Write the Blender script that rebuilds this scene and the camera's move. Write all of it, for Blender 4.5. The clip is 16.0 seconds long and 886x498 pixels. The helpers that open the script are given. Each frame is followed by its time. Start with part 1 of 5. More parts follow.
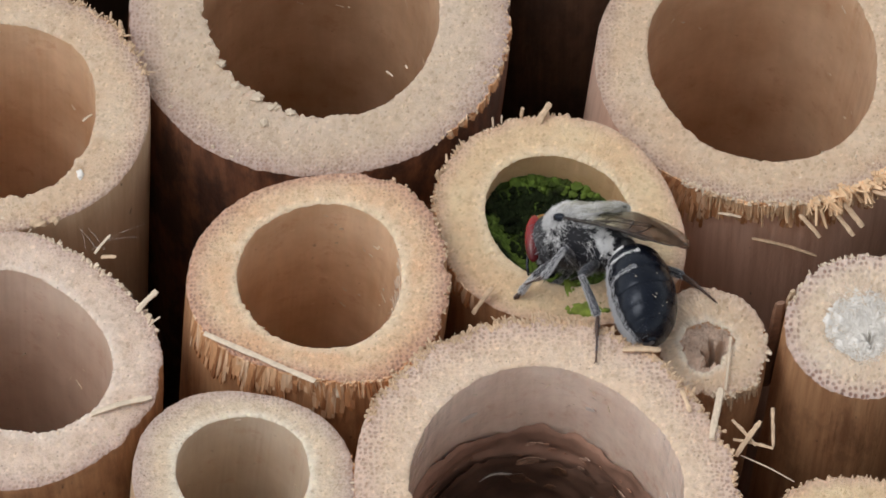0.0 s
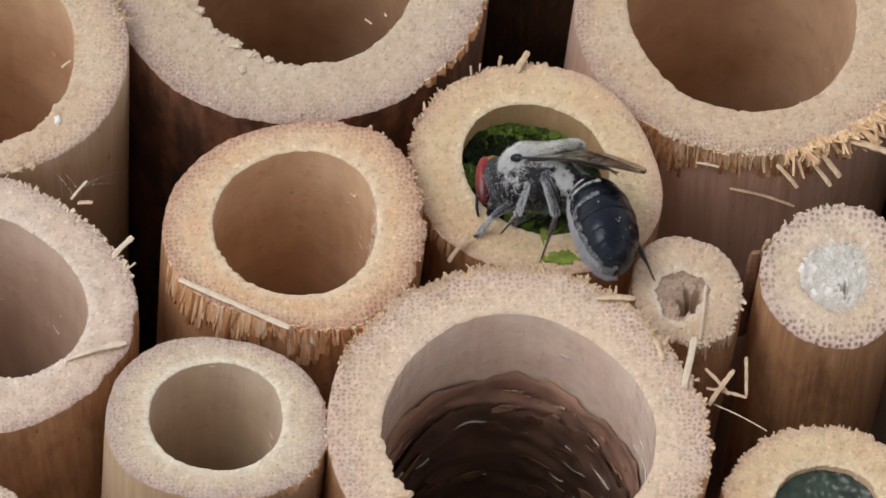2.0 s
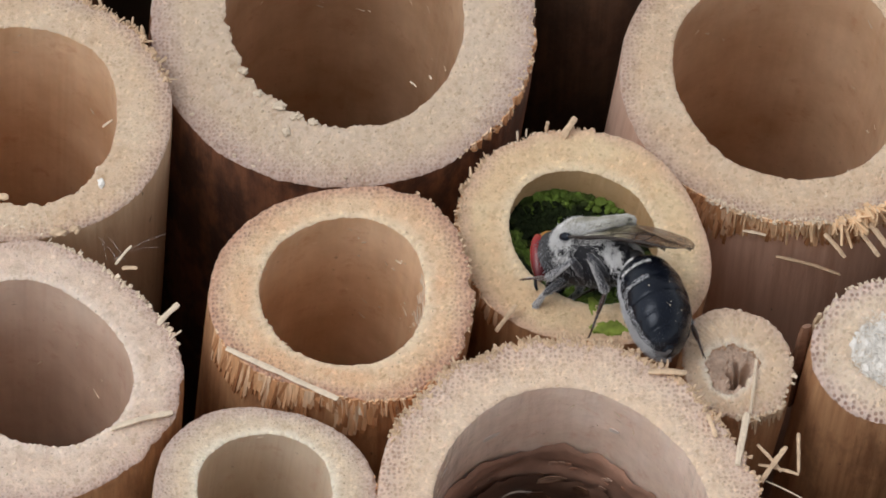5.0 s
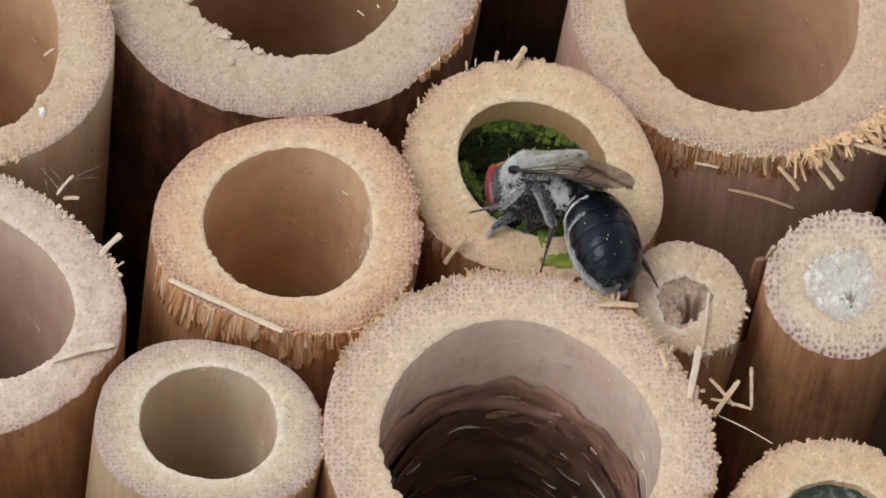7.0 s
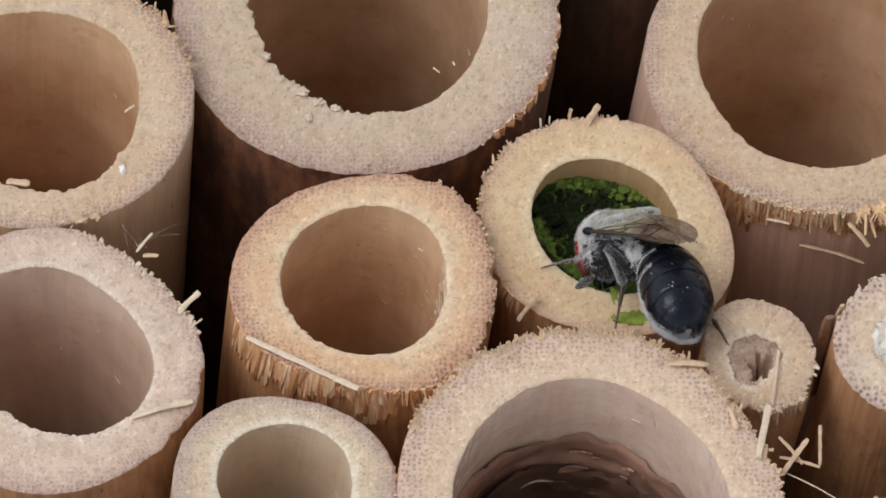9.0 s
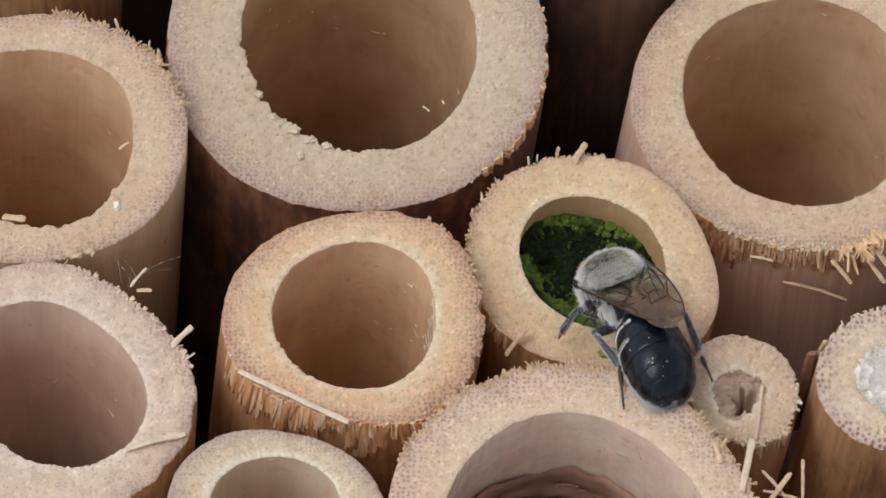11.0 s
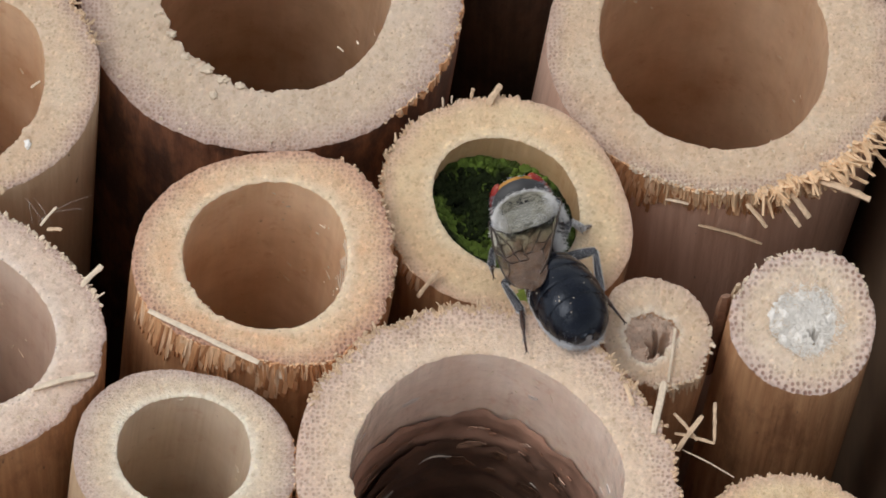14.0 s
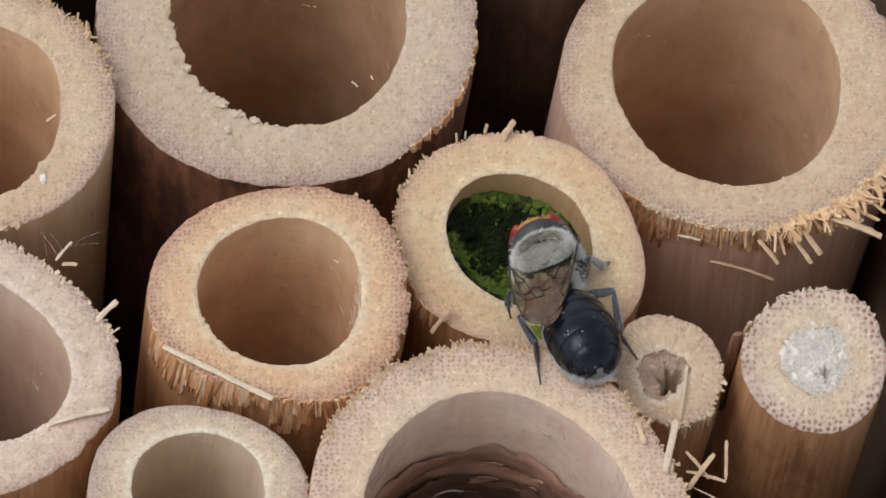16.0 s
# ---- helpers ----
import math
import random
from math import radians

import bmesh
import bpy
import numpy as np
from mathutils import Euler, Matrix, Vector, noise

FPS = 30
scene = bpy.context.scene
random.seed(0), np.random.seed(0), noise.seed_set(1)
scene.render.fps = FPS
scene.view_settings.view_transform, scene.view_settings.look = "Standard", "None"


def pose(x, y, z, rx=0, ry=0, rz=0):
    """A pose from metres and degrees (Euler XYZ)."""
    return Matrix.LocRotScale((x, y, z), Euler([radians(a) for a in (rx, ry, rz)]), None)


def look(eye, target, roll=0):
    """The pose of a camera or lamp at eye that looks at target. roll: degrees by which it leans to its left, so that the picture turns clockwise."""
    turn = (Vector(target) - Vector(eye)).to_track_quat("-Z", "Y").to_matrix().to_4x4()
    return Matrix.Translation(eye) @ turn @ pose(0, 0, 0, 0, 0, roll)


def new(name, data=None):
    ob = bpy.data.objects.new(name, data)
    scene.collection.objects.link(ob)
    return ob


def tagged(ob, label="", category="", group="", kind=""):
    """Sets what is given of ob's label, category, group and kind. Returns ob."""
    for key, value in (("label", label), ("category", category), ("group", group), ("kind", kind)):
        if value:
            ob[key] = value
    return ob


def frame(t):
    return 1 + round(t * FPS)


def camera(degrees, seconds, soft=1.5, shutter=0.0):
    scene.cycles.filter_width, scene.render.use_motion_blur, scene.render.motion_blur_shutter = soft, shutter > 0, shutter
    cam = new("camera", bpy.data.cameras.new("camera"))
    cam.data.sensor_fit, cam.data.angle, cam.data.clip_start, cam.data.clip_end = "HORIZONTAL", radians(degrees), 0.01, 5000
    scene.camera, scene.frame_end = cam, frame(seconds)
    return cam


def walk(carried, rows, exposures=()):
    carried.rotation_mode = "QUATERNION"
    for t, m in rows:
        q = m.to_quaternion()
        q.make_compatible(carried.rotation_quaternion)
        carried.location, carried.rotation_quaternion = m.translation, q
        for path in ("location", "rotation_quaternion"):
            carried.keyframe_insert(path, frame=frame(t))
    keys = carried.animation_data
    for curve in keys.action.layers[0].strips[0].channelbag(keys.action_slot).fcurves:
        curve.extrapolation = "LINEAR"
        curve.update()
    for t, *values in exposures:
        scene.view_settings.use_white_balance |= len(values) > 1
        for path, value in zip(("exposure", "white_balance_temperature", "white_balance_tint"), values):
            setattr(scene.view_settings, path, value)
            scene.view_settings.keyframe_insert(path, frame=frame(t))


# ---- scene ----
MM = 0.001

# ---- camera: seconds, eye in millimetres, yaw, pitch and roll in degrees ----
PATH = (
    (0.0, 3.08, -137.07, 308.67, 0.570, -56.397, -1.747),
    (0.5, 6.32, -136.67, 310.92, 2.404, -56.474, -3.235),
    (1.0, 5.01, -136.80, 311.36, 2.186, -56.791, -2.976),
    (1.5, 6.36, -137.42, 311.61, 2.269, -56.541, -2.964),
    (2.0, 6.10, -137.87, 308.31, 1.270, -56.910, -2.003),
    (2.5, 1.20, -136.69, 306.95, -0.006, -57.210, -0.744),
    (3.0, 6.13, -133.80, 306.37, 1.336, -57.217, -1.772),
    (3.5, 0.10, -131.91, 308.74, -1.232, -56.892, 0.427),
    (4.0, 0.44, -135.60, 307.61, 0.548, -56.003, -1.012),
    (4.2, -0.91, -132.16, 310.51, 0.301, -57.197, -0.790),
    (6.3, -1.83, -130.50, 307.96, -1.342, -57.668, 0.847),
    (6.5, 1.16, -131.24, 307.33, -0.032, -57.598, -0.208),
    (7.0, -1.78, -130.34, 305.52, -2.256, -58.001, 1.713),
    (7.5, -4.22, -129.79, 304.15, -1.647, -57.937, 1.297),
    (8.0, 0.28, -128.66, 307.88, 0.270, -57.672, -0.398),
    (8.5, -1.91, -129.02, 308.83, -0.582, -58.006, 0.375),
    (9.0, -0.37, -127.72, 311.36, 0.279, -58.473, -0.362),
    (9.2, -3.29, -129.77, 311.37, -1.249, -57.850, 0.917),
    (11.5, 1.30, -129.67, 315.45, 0.065, -58.156, 0.009),
    (12.0, 2.83, -128.53, 315.83, -0.169, -58.588, 0.204),
    (12.5, 0.61, -128.08, 316.58, -0.809, -58.687, 0.768),
    (13.0, 0.21, -129.46, 315.89, -0.719, -58.483, 0.795),
    (13.5, 0.47, -128.39, 315.80, -0.689, -59.243, 0.866),
    (14.0, 1.61, -130.31, 312.61, -1.423, -58.421, 1.587),
    (14.5, -3.07, -125.18, 315.20, -3.008, -59.788, 3.110),
    (15.0, -1.02, -128.90, 313.28, -1.642, -57.898, 1.906),
    (15.5, -1.12, -127.68, 315.05, -1.847, -58.608, 2.144),
    (16.0, 0.90, -128.03, 315.41, -1.380, -58.707, 1.799),
)


def aim(x, y, z, yaw, pitch, roll):
    turn = Euler((0, 0, radians(yaw))).to_matrix() @ Euler((radians(90 + pitch), 0, 0)).to_matrix()
    turn = turn @ Euler((0, 0, radians(roll))).to_matrix()
    return Matrix.Translation((x * MM, y * MM, z * MM)) @ turn.to_4x4()


cam = camera(12.0, 16.0, soft=1.7)
walk(cam, [(t, aim(*p)) for t, *p in PATH], exposures=[(0, 0.09), (16, 0.09)])

# ---- light: an overcast garden sky, brighter to the upper left ----
world = bpy.data.worlds.new("overcast_sky")
scene.world = world
world.use_nodes = True
wn = world.node_tree.nodes
sky = wn.new("ShaderNodeTexSky")
sky.sky_type, sky.sun_disc = "NISHITA", False
sky.sun_elevation, sky.sun_rotation = radians(62), radians(-80)
grey = wn.new("ShaderNodeHueSaturation")
grey.inputs["Saturation"].default_value = 0.12
world.node_tree.links.new(sky.outputs[0], grey.inputs["Color"])
world.node_tree.links.new(grey.outputs[0], wn["Background"].inputs["Color"])
wn["Background"].inputs["Strength"].default_value = 0.15

sun_data = bpy.data.lights.new("sun", "SUN")
sun_data.energy, sun_data.angle, sun_data.color = 1.15, radians(35), (1.0, 0.955, 0.925)
sun = new("sun", sun_data)
sun.matrix_world = look((-0.46, -0.12, 1.1), (0, 0, 0.1))


# ---- materials ----
def mat(name):
    m = bpy.data.materials.new(name)
    m.use_nodes = True
    nt = m.node_tree
    return m, nt, nt.nodes["Principled BSDF"]


def node(nt, kind, **values):
    n = nt.nodes.new(kind)
    for k, v in values.items():
        if k == "op":
            n.operation = v
        elif k == "mode":
            n.blend_type = v
        else:
            n.inputs[k.replace("_", " ")].default_value = v
    return n


def coords(nt, sx=1.0, sy=1.0, sz=1.0):
    tc = nt.nodes.new("ShaderNodeTexCoord")
    mp = nt.nodes.new("ShaderNodeMapping")
    mp.inputs["Scale"].default_value = (sx, sy, sz)
    nt.links.new(tc.outputs["Object"], mp.inputs["Vector"])
    return mp.outputs["Vector"]


def noise_tex(nt, vec, scale, detail=4.0, rough=0.55):
    n = node(nt, "ShaderNodeTexNoise", Scale=scale, Detail=detail, Roughness=rough)
    nt.links.new(vec, n.inputs["Vector"])
    return n.outputs["Fac"]


def ramp(nt, fac, stops):
    r = nt.nodes.new("ShaderNodeValToRGB")
    e = r.color_ramp.elements
    while len(e) < len(stops):
        e.new(0.5)
    for el, (p, c) in zip(e, stops):
        el.position, el.color = p, (c if len(c) == 4 else (*c, 1))
    nt.links.new(fac, r.inputs["Fac"])
    return r.outputs["Color"]


def math_op(nt, op, a, b):
    n = nt.nodes.new("ShaderNodeMath")
    n.operation = op
    for i, v in ((0, a), (1, b)):
        if isinstance(v, (int, float)):
            n.inputs[i].default_value = v
        else:
            nt.links.new(v, n.inputs[i])
    return n.outputs[0]


def mix(nt, fac, a, b, mode="MIX"):
    n = nt.nodes.new("ShaderNodeMix")
    n.data_type, n.blend_type = "RGBA", mode
    for sock, v in ((n.inputs[0], fac), (n.inputs[6], a), (n.inputs[7], b)):
        if isinstance(v, (int, float)):
            sock.default_value = v
        elif isinstance(v, tuple):
            sock.default_value = v if len(v) == 4 else (*v, 1)
        else:
            nt.links.new(v, sock)
    return n.outputs[2]


def bump(nt, bsdf, height, strength, dist):
    b = nt.nodes.new("ShaderNodeBump")
    b.inputs["Strength"].default_value, b.inputs["Distance"].default_value = strength, dist
    nt.links.new(height, b.inputs["Height"])
    nt.links.new(b.outputs[0], bsdf.inputs["Normal"])


def cut_material(name, base, rim, dots=0.6, warm=(0.60, 0.42, 0.24), lip=None, dot_size=3100.0, start=0.62, pits=1.0):
    """Sawn bamboo end: pale granular ground tissue, dark vascular dots that crowd towards the skin."""
    m, nt, b = mat(name)
    v = coords(nt)
    ring = nt.nodes.new("ShaderNodeAttribute")
    ring.attribute_name = "ring"
    r = math_op(nt, "ADD", ring.outputs["Fac"], math_op(nt, "MULTIPLY", math_op(nt, "SUBTRACT", noise_tex(nt, v, 330, 3), 0.5), 0.35))
    big = noise_tex(nt, v, 300, 4, 0.6)
    mid = noise_tex(nt, v, 1500, 4, 0.65)
    fine = noise_tex(nt, v, 6500, 3, 0.7)
    col = mix(nt, ramp(nt, big, [(0.38, (0, 0, 0)), (0.64, (1, 1, 1))]), base, warm)
    col = mix(nt, ramp(nt, r, [(start - 0.1, (0, 0, 0)), (1.0, (0.9, 0.9, 0.9))]), col, rim)
    if lip:
        col = mix(nt, ramp(nt, r, [(0.04, (0.9, 0.9, 0.9)), (0.30, (0, 0, 0))]), col, lip)
    grains = ramp(nt, mid, [(0.30, (0.86, 0.84, 0.81)), (0.52, (1, 1, 1)), (0.74, (1.09, 1.08, 1.05))])
    col = mix(nt, 1.0, col, grains, "MULTIPLY")
    cell = node(nt, "ShaderNodeTexVoronoi", Scale=5200.0)
    cell.voronoi_dimensions = "2D"
    nt.links.new(v, cell.inputs["Vector"])
    grit = ramp(nt, cell.outputs["Color"], [(0.08, (0.82, 0.79, 0.75)), (0.33, (1, 1, 1)), (0.76, (1, 1, 1)), (0.92, (1.16, 1.17, 1.16))])
    col = mix(nt, 1.0, col, grit, "MULTIPLY")
    vor = node(nt, "ShaderNodeTexVoronoi", Scale=dot_size, Randomness=0.62)
    vor.voronoi_dimensions = "2D"
    nt.links.new(v, vor.inputs["Vector"])
    spot = ramp(nt, vor.outputs["Distance"], [(0.16, (1, 1, 1)), (0.38, (0, 0, 0))])
    dens = ramp(nt, r, [(start - 0.34, (0, 0, 0)), (start, (0.5, 0.5, 0.5)), (0.9, (1, 1, 1))])
    wide = ramp(nt, noise_tex(nt, v, 380, 2), [(0.32, (0.4, 0.4, 0.4)), (0.60, (1, 1, 1))])
    k = math_op(nt, "MULTIPLY", math_op(nt, "MULTIPLY", spot, dens), math_op(nt, "MULTIPLY", wide, dots))
    col = mix(nt, k, col, (0.29, 0.17, 0.13))
    pit = node(nt, "ShaderNodeTexVoronoi", Scale=3500.0)
    pit.voronoi_dimensions = "2D"
    nt.links.new(v, pit.inputs["Vector"])
    few = ramp(nt, pit.outputs["Color"], [(0.80, (0, 0, 0)), (0.86, (1, 1, 1))])
    deep_pit = math_op(nt, "MULTIPLY", ramp(nt, pit.outputs["Distance"], [(0.12, (1, 1, 1)), (0.24, (0, 0, 0))]), few)
    col = mix(nt, math_op(nt, "MULTIPLY", deep_pit, 0.55 * pits), col, (0.16, 0.10, 0.07))
    dirt = ramp(nt, noise_tex(nt, v, 2600, 5, 0.7), [(0.65, (0, 0, 0)), (0.72, (1, 1, 1))])
    col = mix(nt, math_op(nt, "MULTIPLY", dirt, 0.40 * pits), col, (0.17, 0.12, 0.09))
    nt.links.new(col, b.inputs["Base Color"])
    b.inputs["Roughness"].default_value = 0.78
    b.inputs["Specular IOR Level"].default_value = 0.3
    b.inputs["Subsurface Weight"].default_value = 0.12
    b.inputs["Subsurface Radius"].default_value = (1.0, 0.6, 0.35)
    b.inputs["Subsurface Scale"].default_value = 0.0006
    h = math_op(nt, "ADD", math_op(nt, "ADD", fine, mid), math_op(nt, "MULTIPLY", k, -0.9))
    bump(nt, b, h, 0.55, 0.00026)
    return m


def inner_material(name, base, deep, rough=0.40, relief=0.2):
    m, nt, b = mat(name)
    v = coords(nt, 1, 1, 0.12)
    iso = coords(nt)
    streak = noise_tex(nt, v, 1100, 3)
    patch = noise_tex(nt, iso, 230, 5, 0.6)
    col = mix(nt, ramp(nt, patch, [(0.30, (0, 0, 0)), (0.74, (1, 1, 1))]), base, deep)
    col = mix(nt, 1.0, col, ramp(nt, streak, [(0.3, (0.94, 0.935, 0.93)), (0.7, (1.03, 1.03, 1.02))]), "MULTIPLY")
    blotch = ramp(nt, noise_tex(nt, iso, 620, 6, 0.72), [(0.56, (0, 0, 0)), (0.68, (1, 1, 1))])
    col = mix(nt, math_op(nt, "MULTIPLY", blotch, 0.4), col, tuple(c * k for c, k in zip(deep, (0.85, 0.6, 0.5))))
    flake = ramp(nt, noise_tex(nt, iso, 900, 5, 0.7), [(0.66, (0, 0, 0)), (0.74, (1, 1, 1))])
    col = mix(nt, math_op(nt, "MULTIPLY", flake, 0.5), col, tuple(min(0.9, c * 1.15) for c in base))
    speck = ramp(nt, noise_tex(nt, iso, 1700, 3, 0.6), [(0.69, (0, 0, 0)), (0.75, (1, 1, 1))])
    col = mix(nt, math_op(nt, "MULTIPLY", speck, 0.5), col, (0.25, 0.13, 0.07))
    nt.links.new(col, b.inputs["Base Color"])
    b.inputs["Roughness"].default_value = rough
    b.inputs["Subsurface Weight"].default_value = 0.15
    b.inputs["Subsurface Radius"].default_value = (1.0, 0.6, 0.35)
    b.inputs["Subsurface Scale"].default_value = 0.001
    bump(nt, b, math_op(nt, "ADD", math_op(nt, "MULTIPLY", streak, 0.4), noise_tex(nt, iso, 650, 4)), relief, 0.0003)
    return m


def skin_material(name, base, dark, stain, amount):
    m, nt, b = mat(name)
    v = coords(nt, 1, 1, 0.035)
    iso = coords(nt, 1, 1, 0.45)
    streak = noise_tex(nt, v, 1900, 5, 0.6)
    col = mix(nt, ramp(nt, streak, [(0.32, (0, 0, 0)), (0.68, (1, 1, 1))]), base, dark)
    blot = ramp(nt, noise_tex(nt, iso, 420, 6, 0.7), [(0.62 - 0.25 * amount, (0, 0, 0)), (0.74 - 0.2 * amount, (1, 1, 1))])
    col = mix(nt, math_op(nt, "MULTIPLY", blot, amount), col, stain)
    spot = ramp(nt, noise_tex(nt, iso, 1500, 2), [(0.72, (0, 0, 0)), (0.77, (1, 1, 1))])
    col = mix(nt, math_op(nt, "MULTIPLY", spot, 0.7), col, (0.05, 0.03, 0.02))
    nt.links.new(col, b.inputs["Base Color"])
    b.inputs["Roughness"].default_value = 0.5
    bump(nt, b, math_op(nt, "ADD", streak, noise_tex(nt, iso, 2400, 3)), 0.35, 0.0002)
    return m


def simple(name, colour, rough=0.6, vary=0.25, scale=1800, relief=0.3, spec=0.5, dark=None):
    m, nt, b = mat(name)
    v = coords(nt)
    n1 = noise_tex(nt, v, scale, 4)
    n2 = noise_tex(nt, v, scale * 0.18, 3)
    lo = dark or tuple(c * (1 - vary) for c in colour)
    col = mix(nt, ramp(nt, n1, [(0.3, (0, 0, 0)), (0.7, (1, 1, 1))]), lo, colour)
    col = mix(nt, 1.0, col, ramp(nt, n2, [(0.3, (1 - vary * 0.5,) * 3), (0.7, (1 + vary * 0.3,) * 3)]), "MULTIPLY")
    nt.links.new(col, b.inputs["Base Color"])
    b.inputs["Roughness"].default_value, b.inputs["Specular IOR Level"].default_value = rough, spec
    if relief:
        bump(nt, b, n1, relief, 0.00015)
    return m


CUT_PALE = cut_material("cut_bamboo_pale", (0.68, 0.53, 0.39), (0.54, 0.395, 0.325), 0.6, (0.65, 0.475, 0.33), None, 3300.0, 0.72)
CUT_GREY = cut_material("cut_bamboo_greyish", (0.645, 0.515, 0.40), (0.52, 0.39, 0.345), 0.5, (0.615, 0.48, 0.355), None, 3500.0, 0.66)
CUT_ROSE = cut_material("cut_bamboo_rosy", (0.73, 0.58, 0.475), (0.55, 0.40, 0.345), 0.45, (0.70, 0.54, 0.43), (0.78, 0.65, 0.55), 3500.0, 0.76)
CUT_WARM = cut_material("cut_bamboo_golden", (0.73, 0.565, 0.365), (0.62, 0.42, 0.31), 0.3, (0.71, 0.505, 0.315), (0.78, 0.63, 0.44), 3600.0, 0.78, 0.4)
CUT_RED = cut_material("cut_bamboo_reddish_edge", (0.75, 0.55, 0.37), (0.54, 0.315, 0.23), 0.7, (0.73, 0.47, 0.29), (0.80, 0.64, 0.46), 3300.0, 0.66)
CUT_CREAM = cut_material("cut_bamboo_cream", (0.71, 0.58, 0.44), (0.49, 0.37, 0.33), 0.4, (0.68, 0.54, 0.40), (0.83, 0.74, 0.60), 3600.0, 0.55)
CUT_DOTTED = cut_material("cut_bamboo_dotted", (0.76, 0.60, 0.465), (0.64, 0.475, 0.395), 0.62, (0.74, 0.56, 0.41), None, 3000.0, 0.46)
CUT_SPOTTED = cut_material("cut_bamboo_spotted", (0.76, 0.62, 0.49), (0.64, 0.49, 0.44), 1.0, (0.73, 0.57, 0.42), None, 2600.0, 0.62)
CUT_SLIM = cut_material("cut_bamboo_slender", (0.72, 0.56, 0.41), (0.62, 0.46, 0.36), 0.35, (0.69, 0.52, 0.37), (0.84, 0.73, 0.60), 3300.0, 0.7)
INNER = inner_material("inner_bamboo", (0.84, 0.60, 0.40), (0.60, 0.36, 0.20))
INNER_DARK = inner_material("inner_bamboo_dark", (0.68, 0.47, 0.31), (0.46, 0.27, 0.15), 0.36)
INNER_WIDE = inner_material("inner_bamboo_wide", (0.74, 0.52, 0.345), (0.52, 0.31, 0.18), 0.38)
INNER_ROSY = inner_material("inner_bamboo_rosy", (0.78, 0.61, 0.49), (0.60, 0.42, 0.32))
INNER_GOLD = inner_material("inner_bamboo_golden", (0.70, 0.48, 0.27), (0.52, 0.32, 0.16), 0.5)
INNER_PALE = inner_material("inner_bamboo_pale", (0.76, 0.63, 0.49), (0.64, 0.49, 0.35))
INNER_PINK = inner_material("inner_bamboo_pinkish", (0.92, 0.76, 0.65), (0.76, 0.56, 0.45), 0.18, 0.5)
SKIN = skin_material("bamboo_skin", (0.62, 0.36, 0.19), (0.42, 0.21, 0.105), (0.17, 0.075, 0.04), 0.5)
SKIN_STAINED = skin_material("bamboo_skin_stained", (0.34, 0.155, 0.085), (0.18, 0.08, 0.05), (0.06, 0.033, 0.027), 0.85)
SKIN_ROSY = skin_material("bamboo_skin_rosy", (0.88, 0.62, 0.49), (0.70, 0.45, 0.33), (0.30, 0.17, 0.12), 0.15)
# Brown skin darkened to carry the shade of the deep back-row gap.
SKIN_GAP_SHADE = skin_material("bamboo_skin_gap_shade", (0.16, 0.085, 0.05), (0.09, 0.05, 0.032), (0.03, 0.02, 0.016), 0.6)
SKIN_PALE = skin_material("bamboo_skin_pale", (0.64, 0.47, 0.31), (0.54, 0.37, 0.23), (0.22, 0.12, 0.08), 0.22)
FIBRE = simple("torn_bamboo_fibre", (0.74, 0.54, 0.36), 0.7, 0.35, 2500)
FIBRE_GOLD = simple("golden_bamboo_fibre", (0.88, 0.61, 0.37), 0.65, 0.35, 1500)
FIBRE_PALE = simple("pale_bamboo_splinter", (0.81, 0.67, 0.51), 0.65, 0.25, 2500)
FIBRE_ORANGE, nt_, b_ = mat("torn_skin_strip")
geo_ = nt_.nodes.new("ShaderNodeNewGeometry")
col_ = ramp(nt_, geo_.outputs["Random Per Island"], [(0.0, (0.36, 0.16, 0.07)), (0.3, (0.66, 0.35, 0.17)), (0.65, (0.82, 0.52, 0.30)), (1.0, (0.88, 0.68, 0.48))])
nt_.links.new(mix(nt_, 1.0, col_, ramp(nt_, noise_tex(nt_, coords(nt_, 1, 1, 0.1), 4000, 3), [(0.3, (0.75, 0.72, 0.7)), (0.7, (1.1, 1.1, 1.1))]), "MULTIPLY"), b_.inputs["Base Color"])
b_.inputs["Roughness"].default_value = 0.6
PITH = simple("white_pith", (0.90, 0.87, 0.82), 0.95, 0.10, 1500, 0, 0.05)
PITH_DULL = simple("dull_pith", (0.74, 0.62, 0.48), 0.95, 0.2, 3500, 0.5, 0.1)
SOIL = simple("bare_soil", (0.10, 0.075, 0.05), 0.9, 0.5, 60)
BOARD = simple("weathered_board", (0.20, 0.13, 0.08), 0.75, 0.4, 200)


# ---- building helpers ----
def mesh_of(name, verts, faces, material, smooth=True, attr=None):
    me = bpy.data.meshes.new(name)
    me.from_pydata([tuple(c * MM for c in v) for v in verts], [], faces)
    me.materials.append(material)
    me.polygons.foreach_set("use_smooth", [smooth] * len(me.polygons))
    if attr is not None:
        a = me.attributes.new("ring", "FLOAT", "POINT")
        a.data.foreach_set("value", attr)
    me.update()
    return me


def part(name, me, parent, label="", at=None, kind=""):
    """One mesh object under a thing or a part; at: its pose in the thing's space."""
    ob = new(name, me)
    ob.parent = parent
    if at is not None:
        ob.matrix_basis = at
    return tagged(ob, label, kind=kind)


def thing(name, x, y, z, label, category, group="", kind=""):
    ob = new(name)
    ob.empty_display_size = 0.002
    ob.location = (x * MM, y * MM, z * MM)
    return tagged(ob, label, category, group, kind)


def grid_faces(rows, n, closed=True, base=0):
    out = []
    for i in range(rows - 1):
        for j in range(n if closed else n - 1):
            k = (j + 1) % n
            out.append((base + i * n + j, base + i * n + k, base + (i + 1) * n + k, base + (i + 1) * n + j))
    return out


